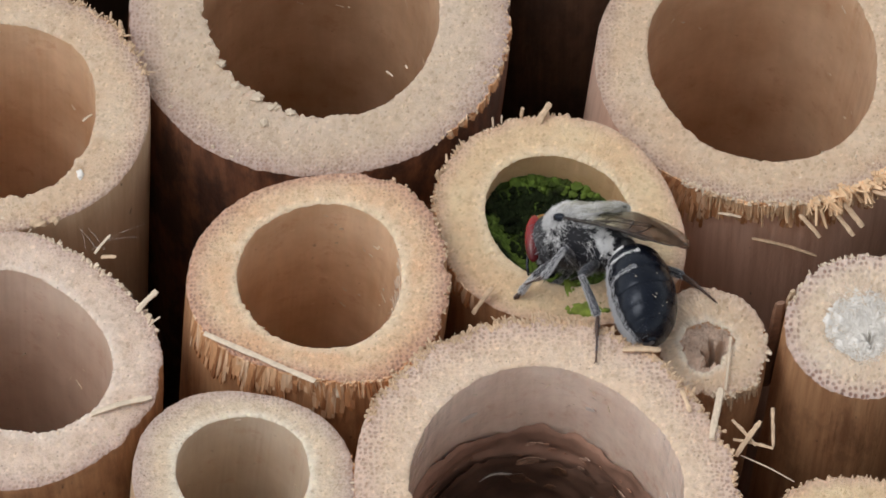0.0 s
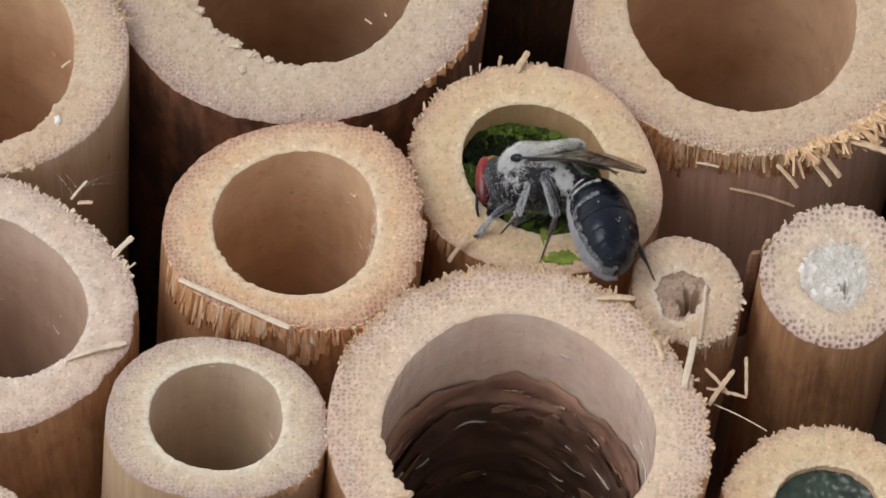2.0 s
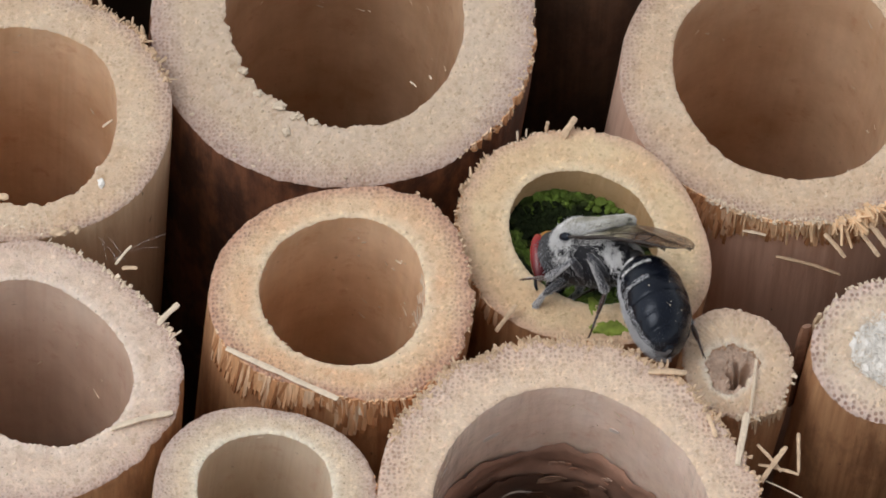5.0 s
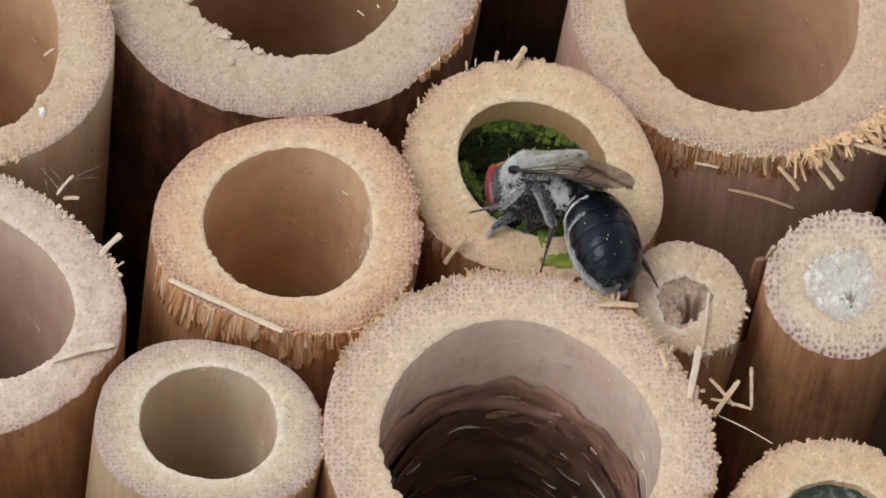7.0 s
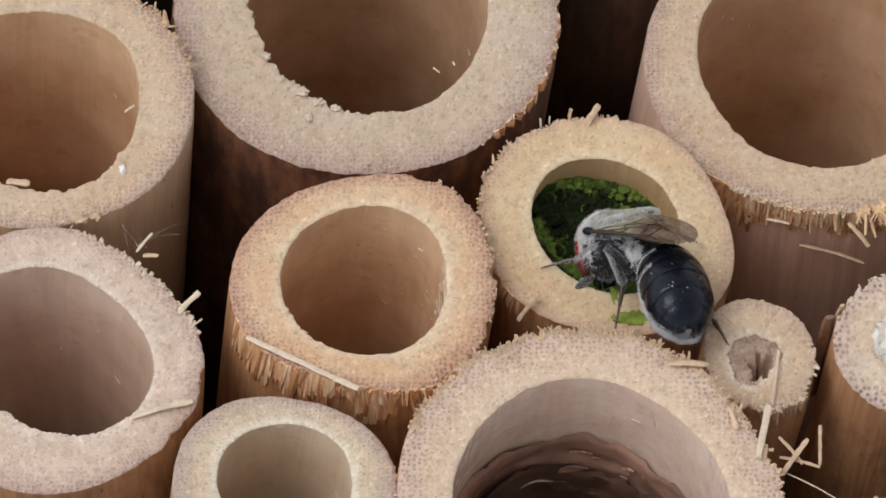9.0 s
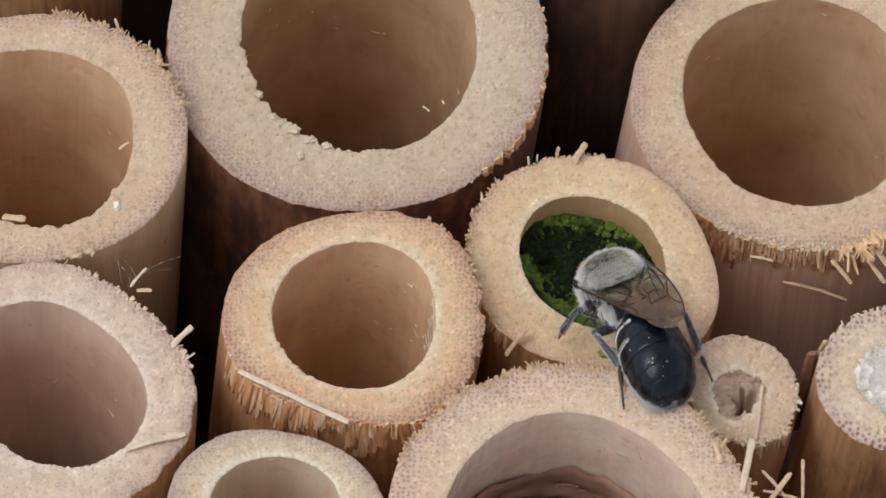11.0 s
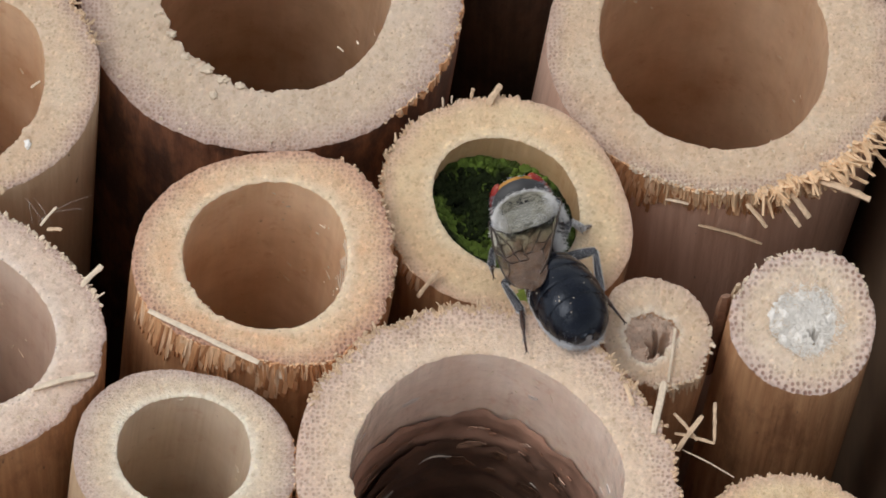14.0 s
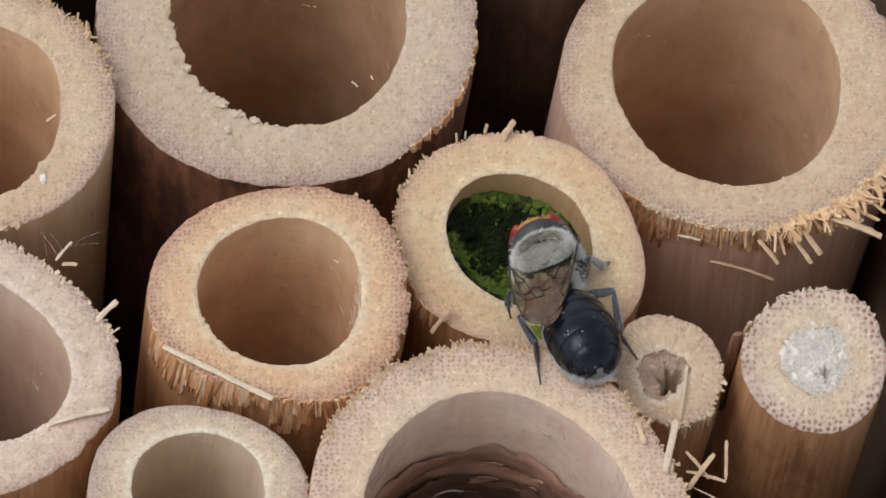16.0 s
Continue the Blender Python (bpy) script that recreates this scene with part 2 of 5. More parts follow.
def box_mesh(name, x0, x1, y0, y1, z0, z1, material, bevel=1.0, lean=0.0):
    bm = bmesh.new()
    bmesh.ops.create_cube(bm, size=1)
    for v in bm.verts:
        v.co = Vector(((x0 + x1) / 2 + v.co.x * (x1 - x0), (y0 + y1) / 2 + v.co.y * (y1 - y0), (z0 + z1) / 2 + v.co.z * (z1 - z0))) * MM
    for v in bm.verts:
        v.co.x += lean * (0.1 - v.co.z)
    bmesh.ops.bevel(bm, geom=bm.edges[:], offset=bevel * MM, segments=2, affect="EDGES")
    me = bpy.data.meshes.new(name)
    bm.to_mesh(me)
    bm.free()
    me.materials.append(material)
    return me


# ---- setting: ground, the floor board under the canes, unseen boards added round them ----
GROUND = 2000.0
me = bpy.data.meshes.new("ground")
me.from_pydata([(-GROUND, -GROUND, -0.02), (GROUND, -GROUND, -0.02), (GROUND, GROUND, -0.02), (-GROUND, GROUND, -0.02)], [], [(0, 1, 2, 3)])
me.materials.append(SOIL)
tagged(new("ground", me), "dark bare garden soil under the nest box", "ground", kind="structure")
X0, X1, Y0, Y1 = -35.4, 33.8, -32.6, 36.4
tagged(new("floor", box_mesh("floor", X0 - 18, X1 + 8, Y0 - 8, Y1 + 8, -20, 0, BOARD)), "dark weathered board under the bamboo canes", "board", kind="structure")
# Unseen boards added close round the bundle so that the gaps stay dark.
for nm, a in (("wall_west", (X0 - 8, X0, Y0 - 8, Y1 + 8)), ("wall_east", (X1, X1 + 8, Y0 - 8, Y1 + 8)),
              ("wall_south", (X0, X1, Y0 - 8, Y0)), ("wall_north", (X0, X1, Y1, Y1 + 8))):
    tagged(new(nm, box_mesh(nm, *a, 0, 99.0, BOARD, 1.0, -0.085)), "unseen dark side board, added to keep light out of the gaps", "wall", kind="structure")


# ---- the bamboo canes ----
SEG = 400


class Cane:
    """Shape of one sawn cane: its outlines as a mean radius and waves round the axis, the slope of its cut end, its lean."""

    def __init__(self, x, y, top, tilt, out, bore, seed, rough, lean=-0.085):
        self.x, self.y, self.top, self.out, self.bore_shape = x, y, top, out, bore
        self.sy, self.lean, self.seed, self.rough = math.tan(radians(tilt)), lean, seed, rough
        self.ro, self.ri = out[0], bore[0]
        self.jag_out, self.jag_in = (), ()

    @staticmethod
    def wave(shape, th):
        r = shape[0]
        for i in range(1, len(shape), 2):
            n = (i + 1) // 2
            r += shape[i] * math.cos(n * th) + shape[i + 1] * math.sin(n * th)
        return r

    def ragged(self, th, k, f, amp):
        p = Vector((math.cos(th) * f, math.sin(th) * f, self.seed * 3.7 + k * 11.3))
        return amp * (noise.noise(p) + 0.6 * noise.noise(p * 2.7) + 0.5 * noise.noise(p * 6.1) + 0.4 * noise.noise(p * 14.0))

    def chipped(self, th, spans, r):
        """How much the saw tore away at angle th: fine steps within the given spans (degrees from, to, millimetres)."""
        a, out = math.degrees(th) % 360, 0.015
        for a0, a1, amp in spans:
            mid, half = (a0 + a1) / 2, (a1 - a0) / 2
            off = abs((a - mid + 180) % 360 - 180)
            out = max(out, amp * max(0.0, min(1.0, (half - off) / 12.0)))
        p = Vector((math.cos(th) * r, math.sin(th) * r, self.seed * 5.1))
        return out * (0.55 + noise.noise(p * 0.8) + 0.9 * noise.noise(p * 2.3) + 0.7 * noise.noise(p * 5.0))

    def outer(self, th):
        return self.wave(self.out, th) + self.ragged(th, 0, 4.0, 0.06 * self.rough) - self.chipped(th, self.jag_out, self.ro)

    def inner(self, th):
        return self.wave(self.bore_shape, th) + self.ragged(th, 1, 3.0, 0.08 * self.rough) - self.chipped(th, self.jag_in, self.ri)

    def face_z(self, x, y):
        n = noise.noise(Vector((x * 0.5, y * 0.5, self.seed))) * 0.10 + noise.noise(Vector((x * 1.9, y * 1.9, self.seed + 5))) * 0.06
        return self.top + self.sy * y + n

    def rim(self, th, f=1.0):
        """The point on the cut end at angle th, from the hole (0) to the skin (1), in the cane's space."""
        r = self.inner(th) + (self.outer(th) - self.inner(th)) * f
        x, y = r * math.cos(th), r * math.sin(th)
        return x, y, self.face_z(x, y)

    def shift(self, z):
        """How far the leaning axis has moved along x at height z."""
        return self.lean * (self.top - z)

    def wall(self, th, depth, inset=0.0):
        """A point on the wall of the bore at that depth."""
        r = self.wave(self.bore_shape, th) - inset
        z = self.top - depth
        return r * math.cos(th) + self.shift(z), r * math.sin(th), z


def cane_shell(c, cut, inner, skin, label, depth=45.0, floor_mat=None):
    ob = thing("bamboo_cane", c.x, c.y, 0, label, "bamboo cane", "canes of the nest box")
    ths = [2 * math.pi * j / SEG for j in range(SEG)]
    # sawn end
    verts, ring = [], []
    fr = [0.0, 0.03, 0.10, 0.2, 0.32, 0.44, 0.56, 0.68, 0.8, 0.9, 0.97, 1.0]
    drop = {0: 0.10, 1: 0.02, 10: 0.02, 11: 0.11}
    for i, f in enumerate(fr):
        for th in ths:
            x, y, z = c.rim(th, f)
            g = noise.noise(Vector((x * 4.2, y * 4.2, c.seed + 9))) * 0.05 + noise.noise(Vector((x * 9.0, y * 9.0, c.seed))) * 0.035
            verts.append((x, y, z + g * c.rough - drop.get(i, 0)))
            ring.append(f)
    part("cut_end", mesh_of("cut_end", verts, grid_faces(len(fr), SEG), cut, True, ring), ob)
    edge_in, edge_out = verts[:SEG], verts[-SEG:]
    # bore
    verts = []
    steps = [0, 0.15, 0.5, 1.2, 2.5, 5, 8, 12, 17, 23, 30, 38, depth]
    for d in steps:
        for j, th in enumerate(ths):
            x, y, z = edge_in[j]
            k = min(1.0, d / 3.0)
            r = c.wave(c.bore_shape, th) + c.ragged(th, 1, 1.6, 0.05)
            gx, gy = r * math.cos(th), r * math.sin(th)
            verts.append((x + (gx - x) * k + c.lean * d, y + (gy - y) * k, z + (c.top - z) * min(1.0, d / 20.0) - d))
    rows = len(steps)
    faces = [f[::-1] for f in grid_faces(rows, SEG)]
    faces = [tuple(reversed(f)) for f in faces]
    faces.append(tuple((rows - 1) * SEG + j for j in range(SEG)))
    part("bore", mesh_of("bore", verts, faces, inner, True), ob)
    # skin
    verts = []
    for d in [0, 0.12, 0.4, 1.0, 2.0, 3.5, 6, 10, 16, 25, 40, 60, None]:
        for j, th in enumerate(ths):
            x, y, z = edge_out[j]
            k = 1.0 if d is None else min(1.0, d / 2.5)
            r = c.wave(c.out, th) + c.ragged(th, 0, 1.2, 0.05) + 0.03
            gx, gy = r * math.cos(th), r * math.sin(th)
            zz = 0.0 if d is None else z - d
            verts.append((x + (gx - x) * k + c.lean * (z - zz), y + (gy - y) * k, zz))
    faces = [tuple(reversed(f)) for f in grid_faces(13, SEG)]
    part("skin", mesh_of("skin", verts, faces, skin, True), ob)
    return ob


def splinter(verts, faces, p, d, length, w, taper=0.4, bend=0.0, rnd=random):
    """A tapered four-sided sliver from p along d."""
    d = Vector(d).normalized()
    side = d.cross(Vector((rnd.uniform(-1, 1), rnd.uniform(-1, 1), rnd.uniform(-1, 1)))).normalized()
    up = d.cross(side)
    base, n = len(verts), 3
    for i in range(n):
        f = i / (n - 1)
        o = Vector(p) + d * (length * f) + up * (bend * length * f * f)
        ww = w * (1 - (1 - taper) * f) / 2
        for a, b in ((1, 0.6), (-1, 0.6), (-1, -0.6), (1, -0.6)):
            verts.append(tuple(o + side * (ww * a) + up * (ww * b)))
    for i in range(n - 1):
        for j in range(4):
            k = (j + 1) % 4
            faces.append((base + i * 4 + j, base + i * 4 + k, base + i * 4 + 4 + k, base + i * 4 + 4 + j))
    faces.append((base + 3, base + 2, base + 1, base))
    e = base + (n - 1) * 4
    faces.append((e, e + 1, e + 2, e + 3))


def fringe(ob, c, a0, a1, count, length, width, material, seed, out=0.6, down=0.1, f0=0.9, name="torn_fringe"):
    """Torn fibres that stand off the edge of the cut between two angles (degrees)."""
    rnd = random.Random(seed)
    verts, faces = [], []
    for _ in range(count):
        th = radians(rnd.uniform(a0, a1))
        x, y, z = c.rim(th, rnd.uniform(f0, 1.0))
        o = Vector((math.cos(th), math.sin(th), 0))
        t = Vector((-math.sin(th), math.cos(th), 0))
        d = o * out + Vector((0, 0, 1)) * (rnd.gauss(0.25, 0.45) - down) + t * rnd.gauss(0, 0.45)
        L, w = length * rnd.uniform(0.25, 1.0) ** 1.5, width * rnd.uniform(0.5, 1.5)
        if rnd.random() < 0.6:
            L, w = width * rnd.uniform(0.7, 1.8), width * rnd.uniform(0.9, 2.0)
        splinter(verts, faces, (x, y, z - 0.10), d, L, w, rnd.uniform(0.3, 0.9), rnd.uniform(-0.4, 0.4), rnd)
    return part(name, mesh_of(name, verts, faces, material, False), ob, "frayed pale bamboo fibres", kind="stuff")


def strips(ob, c, a0, a1, count, lmin, lmax, material, seed, splay=0.08):
    """Torn strips of skin hanging down the side from the cut edge."""
    rnd = random.Random(seed)
    verts, faces = [], []
    for i in range(count):
        th = radians(a0 + (a1 - a0) * (i + rnd.uniform(-0.4, 0.4)) / count)
        x, y, z = c.rim(th, 1.0)
        o = Vector((math.cos(th), math.sin(th), 0))
        d = Vector((0, 0, -1)) + o * rnd.gauss(splay, splay) + Vector((-o.y, o.x, 0)) * rnd.gauss(0, 0.05)
        p = Vector((x, y, z - rnd.uniform(0, 0.35))) + o * rnd.uniform(-0.02, 0.05)
        splinter(verts, faces, p, d, rnd.uniform(lmin, lmax), rnd.uniform(0.14, 0.36), 0.45, rnd.uniform(-0.03, 0.03), rnd)
    return part("torn_skin", mesh_of("torn_skin", verts, faces, material, False), ob, "torn orange-brown strips of skin", kind="stuff")


def ribbons(ob, c, a0, a1, count, lmin, lmax, material, seed, lift=0.12):
    """Strips of torn skin lying side by side down the cane below its cut edge; their lengths change in steps."""
    rnd = random.Random(seed)
    verts, faces = [], []
    for i in range(count):
        mid = radians(a0 + (a1 - a0) * (i + rnd.uniform(-0.5, 0.5)) / count)
        s = 0.5 + 0.9 * noise.noise(Vector((mid * c.ro * 0.5, seed, 0))) + rnd.uniform(-0.25, 0.25)
        L = lmin + (lmax - lmin) * max(0.0, min(1.0, s))
        half, off, skew = rnd.uniform(0.06, 0.20) / c.ro, rnd.uniform(0.02, lift), rnd.gauss(0, 0.02)
        curl, d0 = max(0.0, rnd.gauss(-0.02, 0.04)), rnd.uniform(-0.05, 0.2)
        base, rows = len(verts), 6
        for k in range(rows):
            f = k / (rows - 1)
            w = half * (1 - 0.3 * f * f)
            for e, inner in ((-1, 0), (1, 0), (1, 1), (-1, 1)):
                th = mid + e * w + skew * f
                d = d0 + L * f + (0.15 * e * rnd.random() if k == rows - 1 else 0)
                s = min(1.0, max(0.0, d) / 2.5)
                r = c.outer(th) * (1 - s) + (c.wave(c.out, th) + 0.05) * s + (-0.06 if inner else off * (0.4 + f) + curl * f * f * L)
                zt = c.face_z(c.ro * math.cos(th), c.ro * math.sin(th)) - 0.06
                verts.append((r * math.cos(th) + c.lean * d, r * math.sin(th), zt - d))
        for k in range(rows - 1):
            for j in range(4):
                m = (j + 1) % 4
                faces.append((base + k * 4 + j, base + k * 4 + m, base + k * 4 + 4 + m, base + k * 4 + 4 + j))
        faces += [(base + 3, base + 2, base + 1, base), tuple(base + (rows - 1) * 4 + j for j in range(4))]
    return part("torn_skin", mesh_of("torn_skin", verts, faces, material, False), ob, "torn orange-brown strips of skin", kind="stuff")


Z = 100.0
CANES = {
    "A": Cane(-25.35, 12.72, Z + 0.4, 0, (9.27, 0.12, -0.38, 0.08, -0.03, 0.01, 0.0, -0.06, 0.0), (6.41, 0.02, -0.33, -0.12, -0.22, -0.14, 0.09, -0.06, 0.09), 1, 1.0),
    "B": Cane(-5.59, 20.46, Z - 0.4, 8, (11.94, -0.04, -0.19, 0.01, -0.06, 0.0, -0.12, -0.07, -0.03), (7.53, 0.05, -0.33, -0.17, -0.14, -0.06, 0.05), 2, 1.4),
    "C": Cane(-5.73, -0.56, Z + 0.7, 1, (7.64, 0.38, -0.01, 0.32, -0.04, -0.31, -0.05, -0.15, 0.05), (5.0, 0.18, 0.04, -0.08, -0.01, -0.09, -0.01, -0.06, 0.0), 3, 0.8, -0.10),
    "D": Cane(8.65, 4.47, Z - 1.4, 3, (7.53, 0.02, 0.01, 0.05, -0.48, -0.06, -0.15, -0.14, -0.04), (4.48, 0.08, 0.05, -0.08, -0.37, -0.04, 0.04, -0.05, 0.03), 4, 0.7),
    "E": Cane(21.76, 17.14, Z - 3.0, 3, (10.81, 0.55, 0.11, 0.14, -0.15, -0.02, -0.11), (7.38, 0.08, 0.22, -0.23, -0.13, -0.08, 0.09, -0.07, -0.04), 5, 1.1),
    "F": Cane(-23.08, -5.0, Z, 4, (8.43, -0.53, -0.53, 0.01, -0.25, 0.22, -0.10, 0.10, 0.01), (5.46, -0.46, 0.03, 0.19, -0.69, -0.01, 0.02), 6, 0.8),
    "G": Cane(17.25, -4.76, Z - 0.8, 17, (3.31, 0.11, -0.06, 0.02, -0.15, 0.05, -0.05, -0.07, 0.02), (1.45, -0.2, -0.25, 0.05, 0.08, 0.1, 0.05, 0.05, -0.05), 7, 1.6),
    "H": Cane(26.24, -4.39, Z, 17, (4.28, -0.18, -0.04, 0.03, 0.03, -0.12, 0.01), (1.95, -0.2, -0.1, 0.05, 0.05, -0.1, 0.05), 8, 1.0, -0.06),
    "J": Cane(7.29, -15.25, Z + 1.8, 0, (10.93, -0.07, -0.20, -0.02, -0.27, 0.12, -0.11, 0.04, -0.08), (7.69, -0.04, -0.38, 0.05, -0.20, 0.06, -0.11, 0.06, -0.01), 9, 1.0),
    "K": Cane(-10.03, -14.01, Z + 1.2, -9, (6.30, 0.07, -0.23, 0.20, -0.35, 0.03, -0.09, -0.12, 0.03), (3.94, 0.09, -0.03, -0.06, -0.15, -0.04, -0.01, -0.05, 0.0), 10, 0.7, -0.11),
    "M": Cane(24.75, -20.0, Z, -2, (5.84, -0.19, -0.17, 0.06, -0.02), (3.01, -0.08, -0.13, 0.06, -0.02), 11, 1.2),
    "N": Cane(-7.4, -26.0, Z + 2.6, 0, (5.6,), (3.3,), 12, 1.6),
    "P": Cane(-24.5, -21.6, Z, 0, (4.5,), (2.5,), 13, 1.0),
    "L": Cane(-25.8, 29.8, Z, 0, (5.3,), (3.2,), 14, 1.2),
    "Q": Cane(10.35, 29.8, Z, 0, (5.85,), (3.55,), 15, 1.0),
}
LOOKS = {
    "A": (CUT_PALE, INNER, SKIN_PALE, "pale sawn bamboo cane with a wide hollow bore"),
    "B": (CUT_GREY, INNER_DARK, SKIN_STAINED, "very thick-walled bamboo cane with mottled dark red-brown skin"),
    "C": (CUT_RED, INNER, SKIN, "golden sawn bamboo cane with torn skin below its rim"),
    "D": (CUT_WARM, INNER_GOLD, SKIN, "golden bamboo cane plugged with chewed green leaf"),
    "E": (CUT_PALE, INNER_WIDE, SKIN_ROSY, "thick pale bamboo cane with a frayed lower edge"),
    "F": (CUT_ROSE, INNER_ROSY, SKIN, "pale greyish bamboo cane with a wavy chipped rim"),
    "G": (CUT_SLIM, INNER, SKIN, "slender bamboo cane with a small ragged pith hole"),
    "H": (CUT_SPOTTED, INNER, SKIN, "slender dotted bamboo cane stuffed with white pith"),
    "J": (CUT_DOTTED, INNER_PINK, SKIN, "large dotted bamboo cane with brown flaky nest walls inside"),
    "K": (CUT_CREAM, INNER_PALE, SKIN_PALE, "small smooth cream bamboo cane with an empty bore"),
    "M": (CUT_WARM, INNER, SKIN, "small golden bamboo cane with a dark green plug"),
    "N": (CUT_WARM, INNER, SKIN, "small golden bamboo cane with a frayed rim"),
    "P": (CUT_DOTTED, INNER, SKIN, "small brownish bamboo cane at the edge of the bundle"),
    "L": (CUT_PALE, INNER, SKIN, "pale bamboo cane in the back row of the bundle"),
    "Q": (CUT_PALE, INNER, SKIN_GAP_SHADE, "bamboo cane in the back row of the bundle, gap shade painted into its skin"),
}
# where the saw tore the edges: outside, then round the bore
JAGS = {
    "A": (((10, 80, 0.30),), ((215, 330, 0.18),)), "B": (((-60, 40, 0.22),), ((175, 290, 0.26), (30, 60, 0.12))),
    "C": (((-65, 75, 0.26), (200, 290, 0.1)), ((195, 255, 0.14),)), "D": (((70, 215, 0.22),), ()),
    "E": (((-90, -20, 0.35), (20, 80, 0.3)), ((205, 300, 0.07),)), "F": (((-60, 85, 0.16),), ((220, 330, 0.14),)),
    "G": (((180, 380, 0.22),), ((0, 360, 0.12),)), "H": (((10, 170, 0.16),), ((0, 360, 0.1),)),
    "J": (((-60, 150, 0.34),), ((180, 260, 0.2),)), "K": (((-90, 20, 0.14),), ()), "M": (((40, 210, 0.2),), ()), "N": (((0, 360, 0.3),), ()),
}
for k, spans in JAGS.items():
    CANES[k].jag_out, CANES[k].jag_in = spans
OBS = {k: cane_shell(CANES[k], *LOOKS[k]) for k in CANES}


# ---- torn fibres on the cut edges ----
C_, O_ = CANES, OBS
fringe(O_["A"], C_["A"], 12, 85, 240, 0.85, 0.15, FIBRE, 11, 0.35, -0.35)
fringe(O_["A"], C_["A"], -75, -95, 16, 0.36, 0.154, FIBRE_PALE, 12, -0.4, -0.2, 0.0, "bore_fringe")
fringe(O_["B"], C_["B"], -55, 60, 181, 0.36, 0.121, FIBRE, 13, 0.6, 0.1)
fringe(O_["B"], C_["B"], -160, -85, 60, 0.4, 0.16, PITH_DULL, 14, -0.35, 0.1, 0.0, "bore_fringe")
fringe(O_["F"], C_["F"], -110, -40, 40, 0.3, 0.14, FIBRE_PALE, 41, -0.4, 0.0, 0.0, "bore_fringe")
fringe(O_["E"], C_["E"], -110, -40, 26, 0.3, 0.13, FIBRE_PALE, 42, -0.4, 0.0, 0.0, "bore_fringe")
fringe(O_["C"], C_["C"], -150, -110, 22, 0.25, 0.12, FIBRE, 43, -0.4, 0.0, 0.0, "bore_fringe")
fringe(O_["C"], C_["C"], -80, 60, 205, 0.27, 0.110, FIBRE, 15, 0.6, 0.1)
fringe(O_["D"], C_["D"], 80, 215, 181, 0.32, 0.110, FIBRE, 16, 0.5, -0.1)
fringe(O_["D"], C_["D"], 135, 190, 200, 0.6, 0.14, FIBRE, 48, 0.6, 0.0)
fringe(O_["D"], C_["D"], 95, 125, 16, 0.6, 0.10, FIBRE_PALE, 49, 0.3, -0.5)
fringe(O_["E"], C_["E"], -78, -28, 330, 1.9, 0.22, FIBRE_GOLD, 17, 1.0, 0.45)
fringe(O_["E"], C_["E"], -72, -35, 60, 2.6, 0.30, FIBRE_GOLD, 44, 1.1, 0.5)
fringe(O_["E"], C_["E"], -125, -30, 260, 0.4, 0.16, FIBRE_PALE, 45, 0.6, 0.25)
fringe(O_["E"], C_["E"], -115, -75, 110, 0.55, 0.12, FIBRE, 18, 0.7, 0.25)
fringe(O_["F"], C_["F"], 5, 90, 157, 0.47, 0.143, FIBRE_PALE, 19, 0.6, -0.1)
fringe(O_["G"], C_["G"], -90, 10, 84, 0.36, 0.143, FIBRE_PALE, 20, 0.6, 0.2)
fringe(O_["H"], C_["H"], 20, 165, 133, 0.29, 0.121, FIBRE_PALE, 21, 0.5, -0.1)
fringe(O_["J"], C_["J"], -40, 125, 363, 0.40, 0.143, FIBRE, 22, 0.55, -0.05)
fringe(O_["J"], C_["J"], 78, 158, 700, 0.5, 0.14, FIBRE, 46, 0.7, -0.05, 0.84)
fringe(O_["J"], C_["J"], 30, 78, 260, 0.45, 0.15, FIBRE, 47, 0.7, 0.05, 0.86)
fringe(O_["K"], C_["K"], -70, 5, 96, 0.25, 0.110, FIBRE, 23, 0.6, 0.1)
fringe(O_["M"], C_["M"], 60, 200, 145, 0.29, 0.132, FIBRE, 24, 0.5, -0.1)
fringe(O_["N"], C_["N"], 20, 170, 181, 0.43, 0.165, FIBRE, 25, 0.5, -0.1)
fringe(O_["L"], C_["L"], -120, -20, 72, 0.29, 0.132, FIBRE, 26, 0.5, 0.1)
ribbons(O_["C"], C_["C"], -160, -42, 210, 0.7, 3.6, FIBRE_ORANGE, 31, 0.12)
strips(O_["C"], C_["C"], -95, -45, 46, 0.5, 1.6, FIBRE_ORANGE, 37, 0.12)
ribbons(O_["E"], C_["E"], -128, -40, 230, 0.4, 2.6, FIBRE_ORANGE, 32, 0.12)
ribbons(O_["E"], C_["E"], -132, -112, 46, 1.6, 4.4, FIBRE_ORANGE, 38, 0.10)
strips(O_["E"], C_["E"], -112, -50, 60, 0.4, 1.6, FIBRE_GOLD, 39, 0.2)
ribbons(O_["B"], C_["B"], -50, -5, 60, 0.2, 0.9, FIBRE_ORANGE, 34, 0.1)
ribbons(O_["D"], C_["D"], 150, 225, 70, 0.4, 1.8, FIBRE_ORANGE, 35, 0.1)
ribbons(O_["K"], C_["K"], -50, 10, 30, 0.2, 1.2, FIBRE_ORANGE, 36, 0.08)
strips(O_["G"], C_["G"], -85, -35, 30, 0.4, 1.5, FIBRE, 33, 0.05)


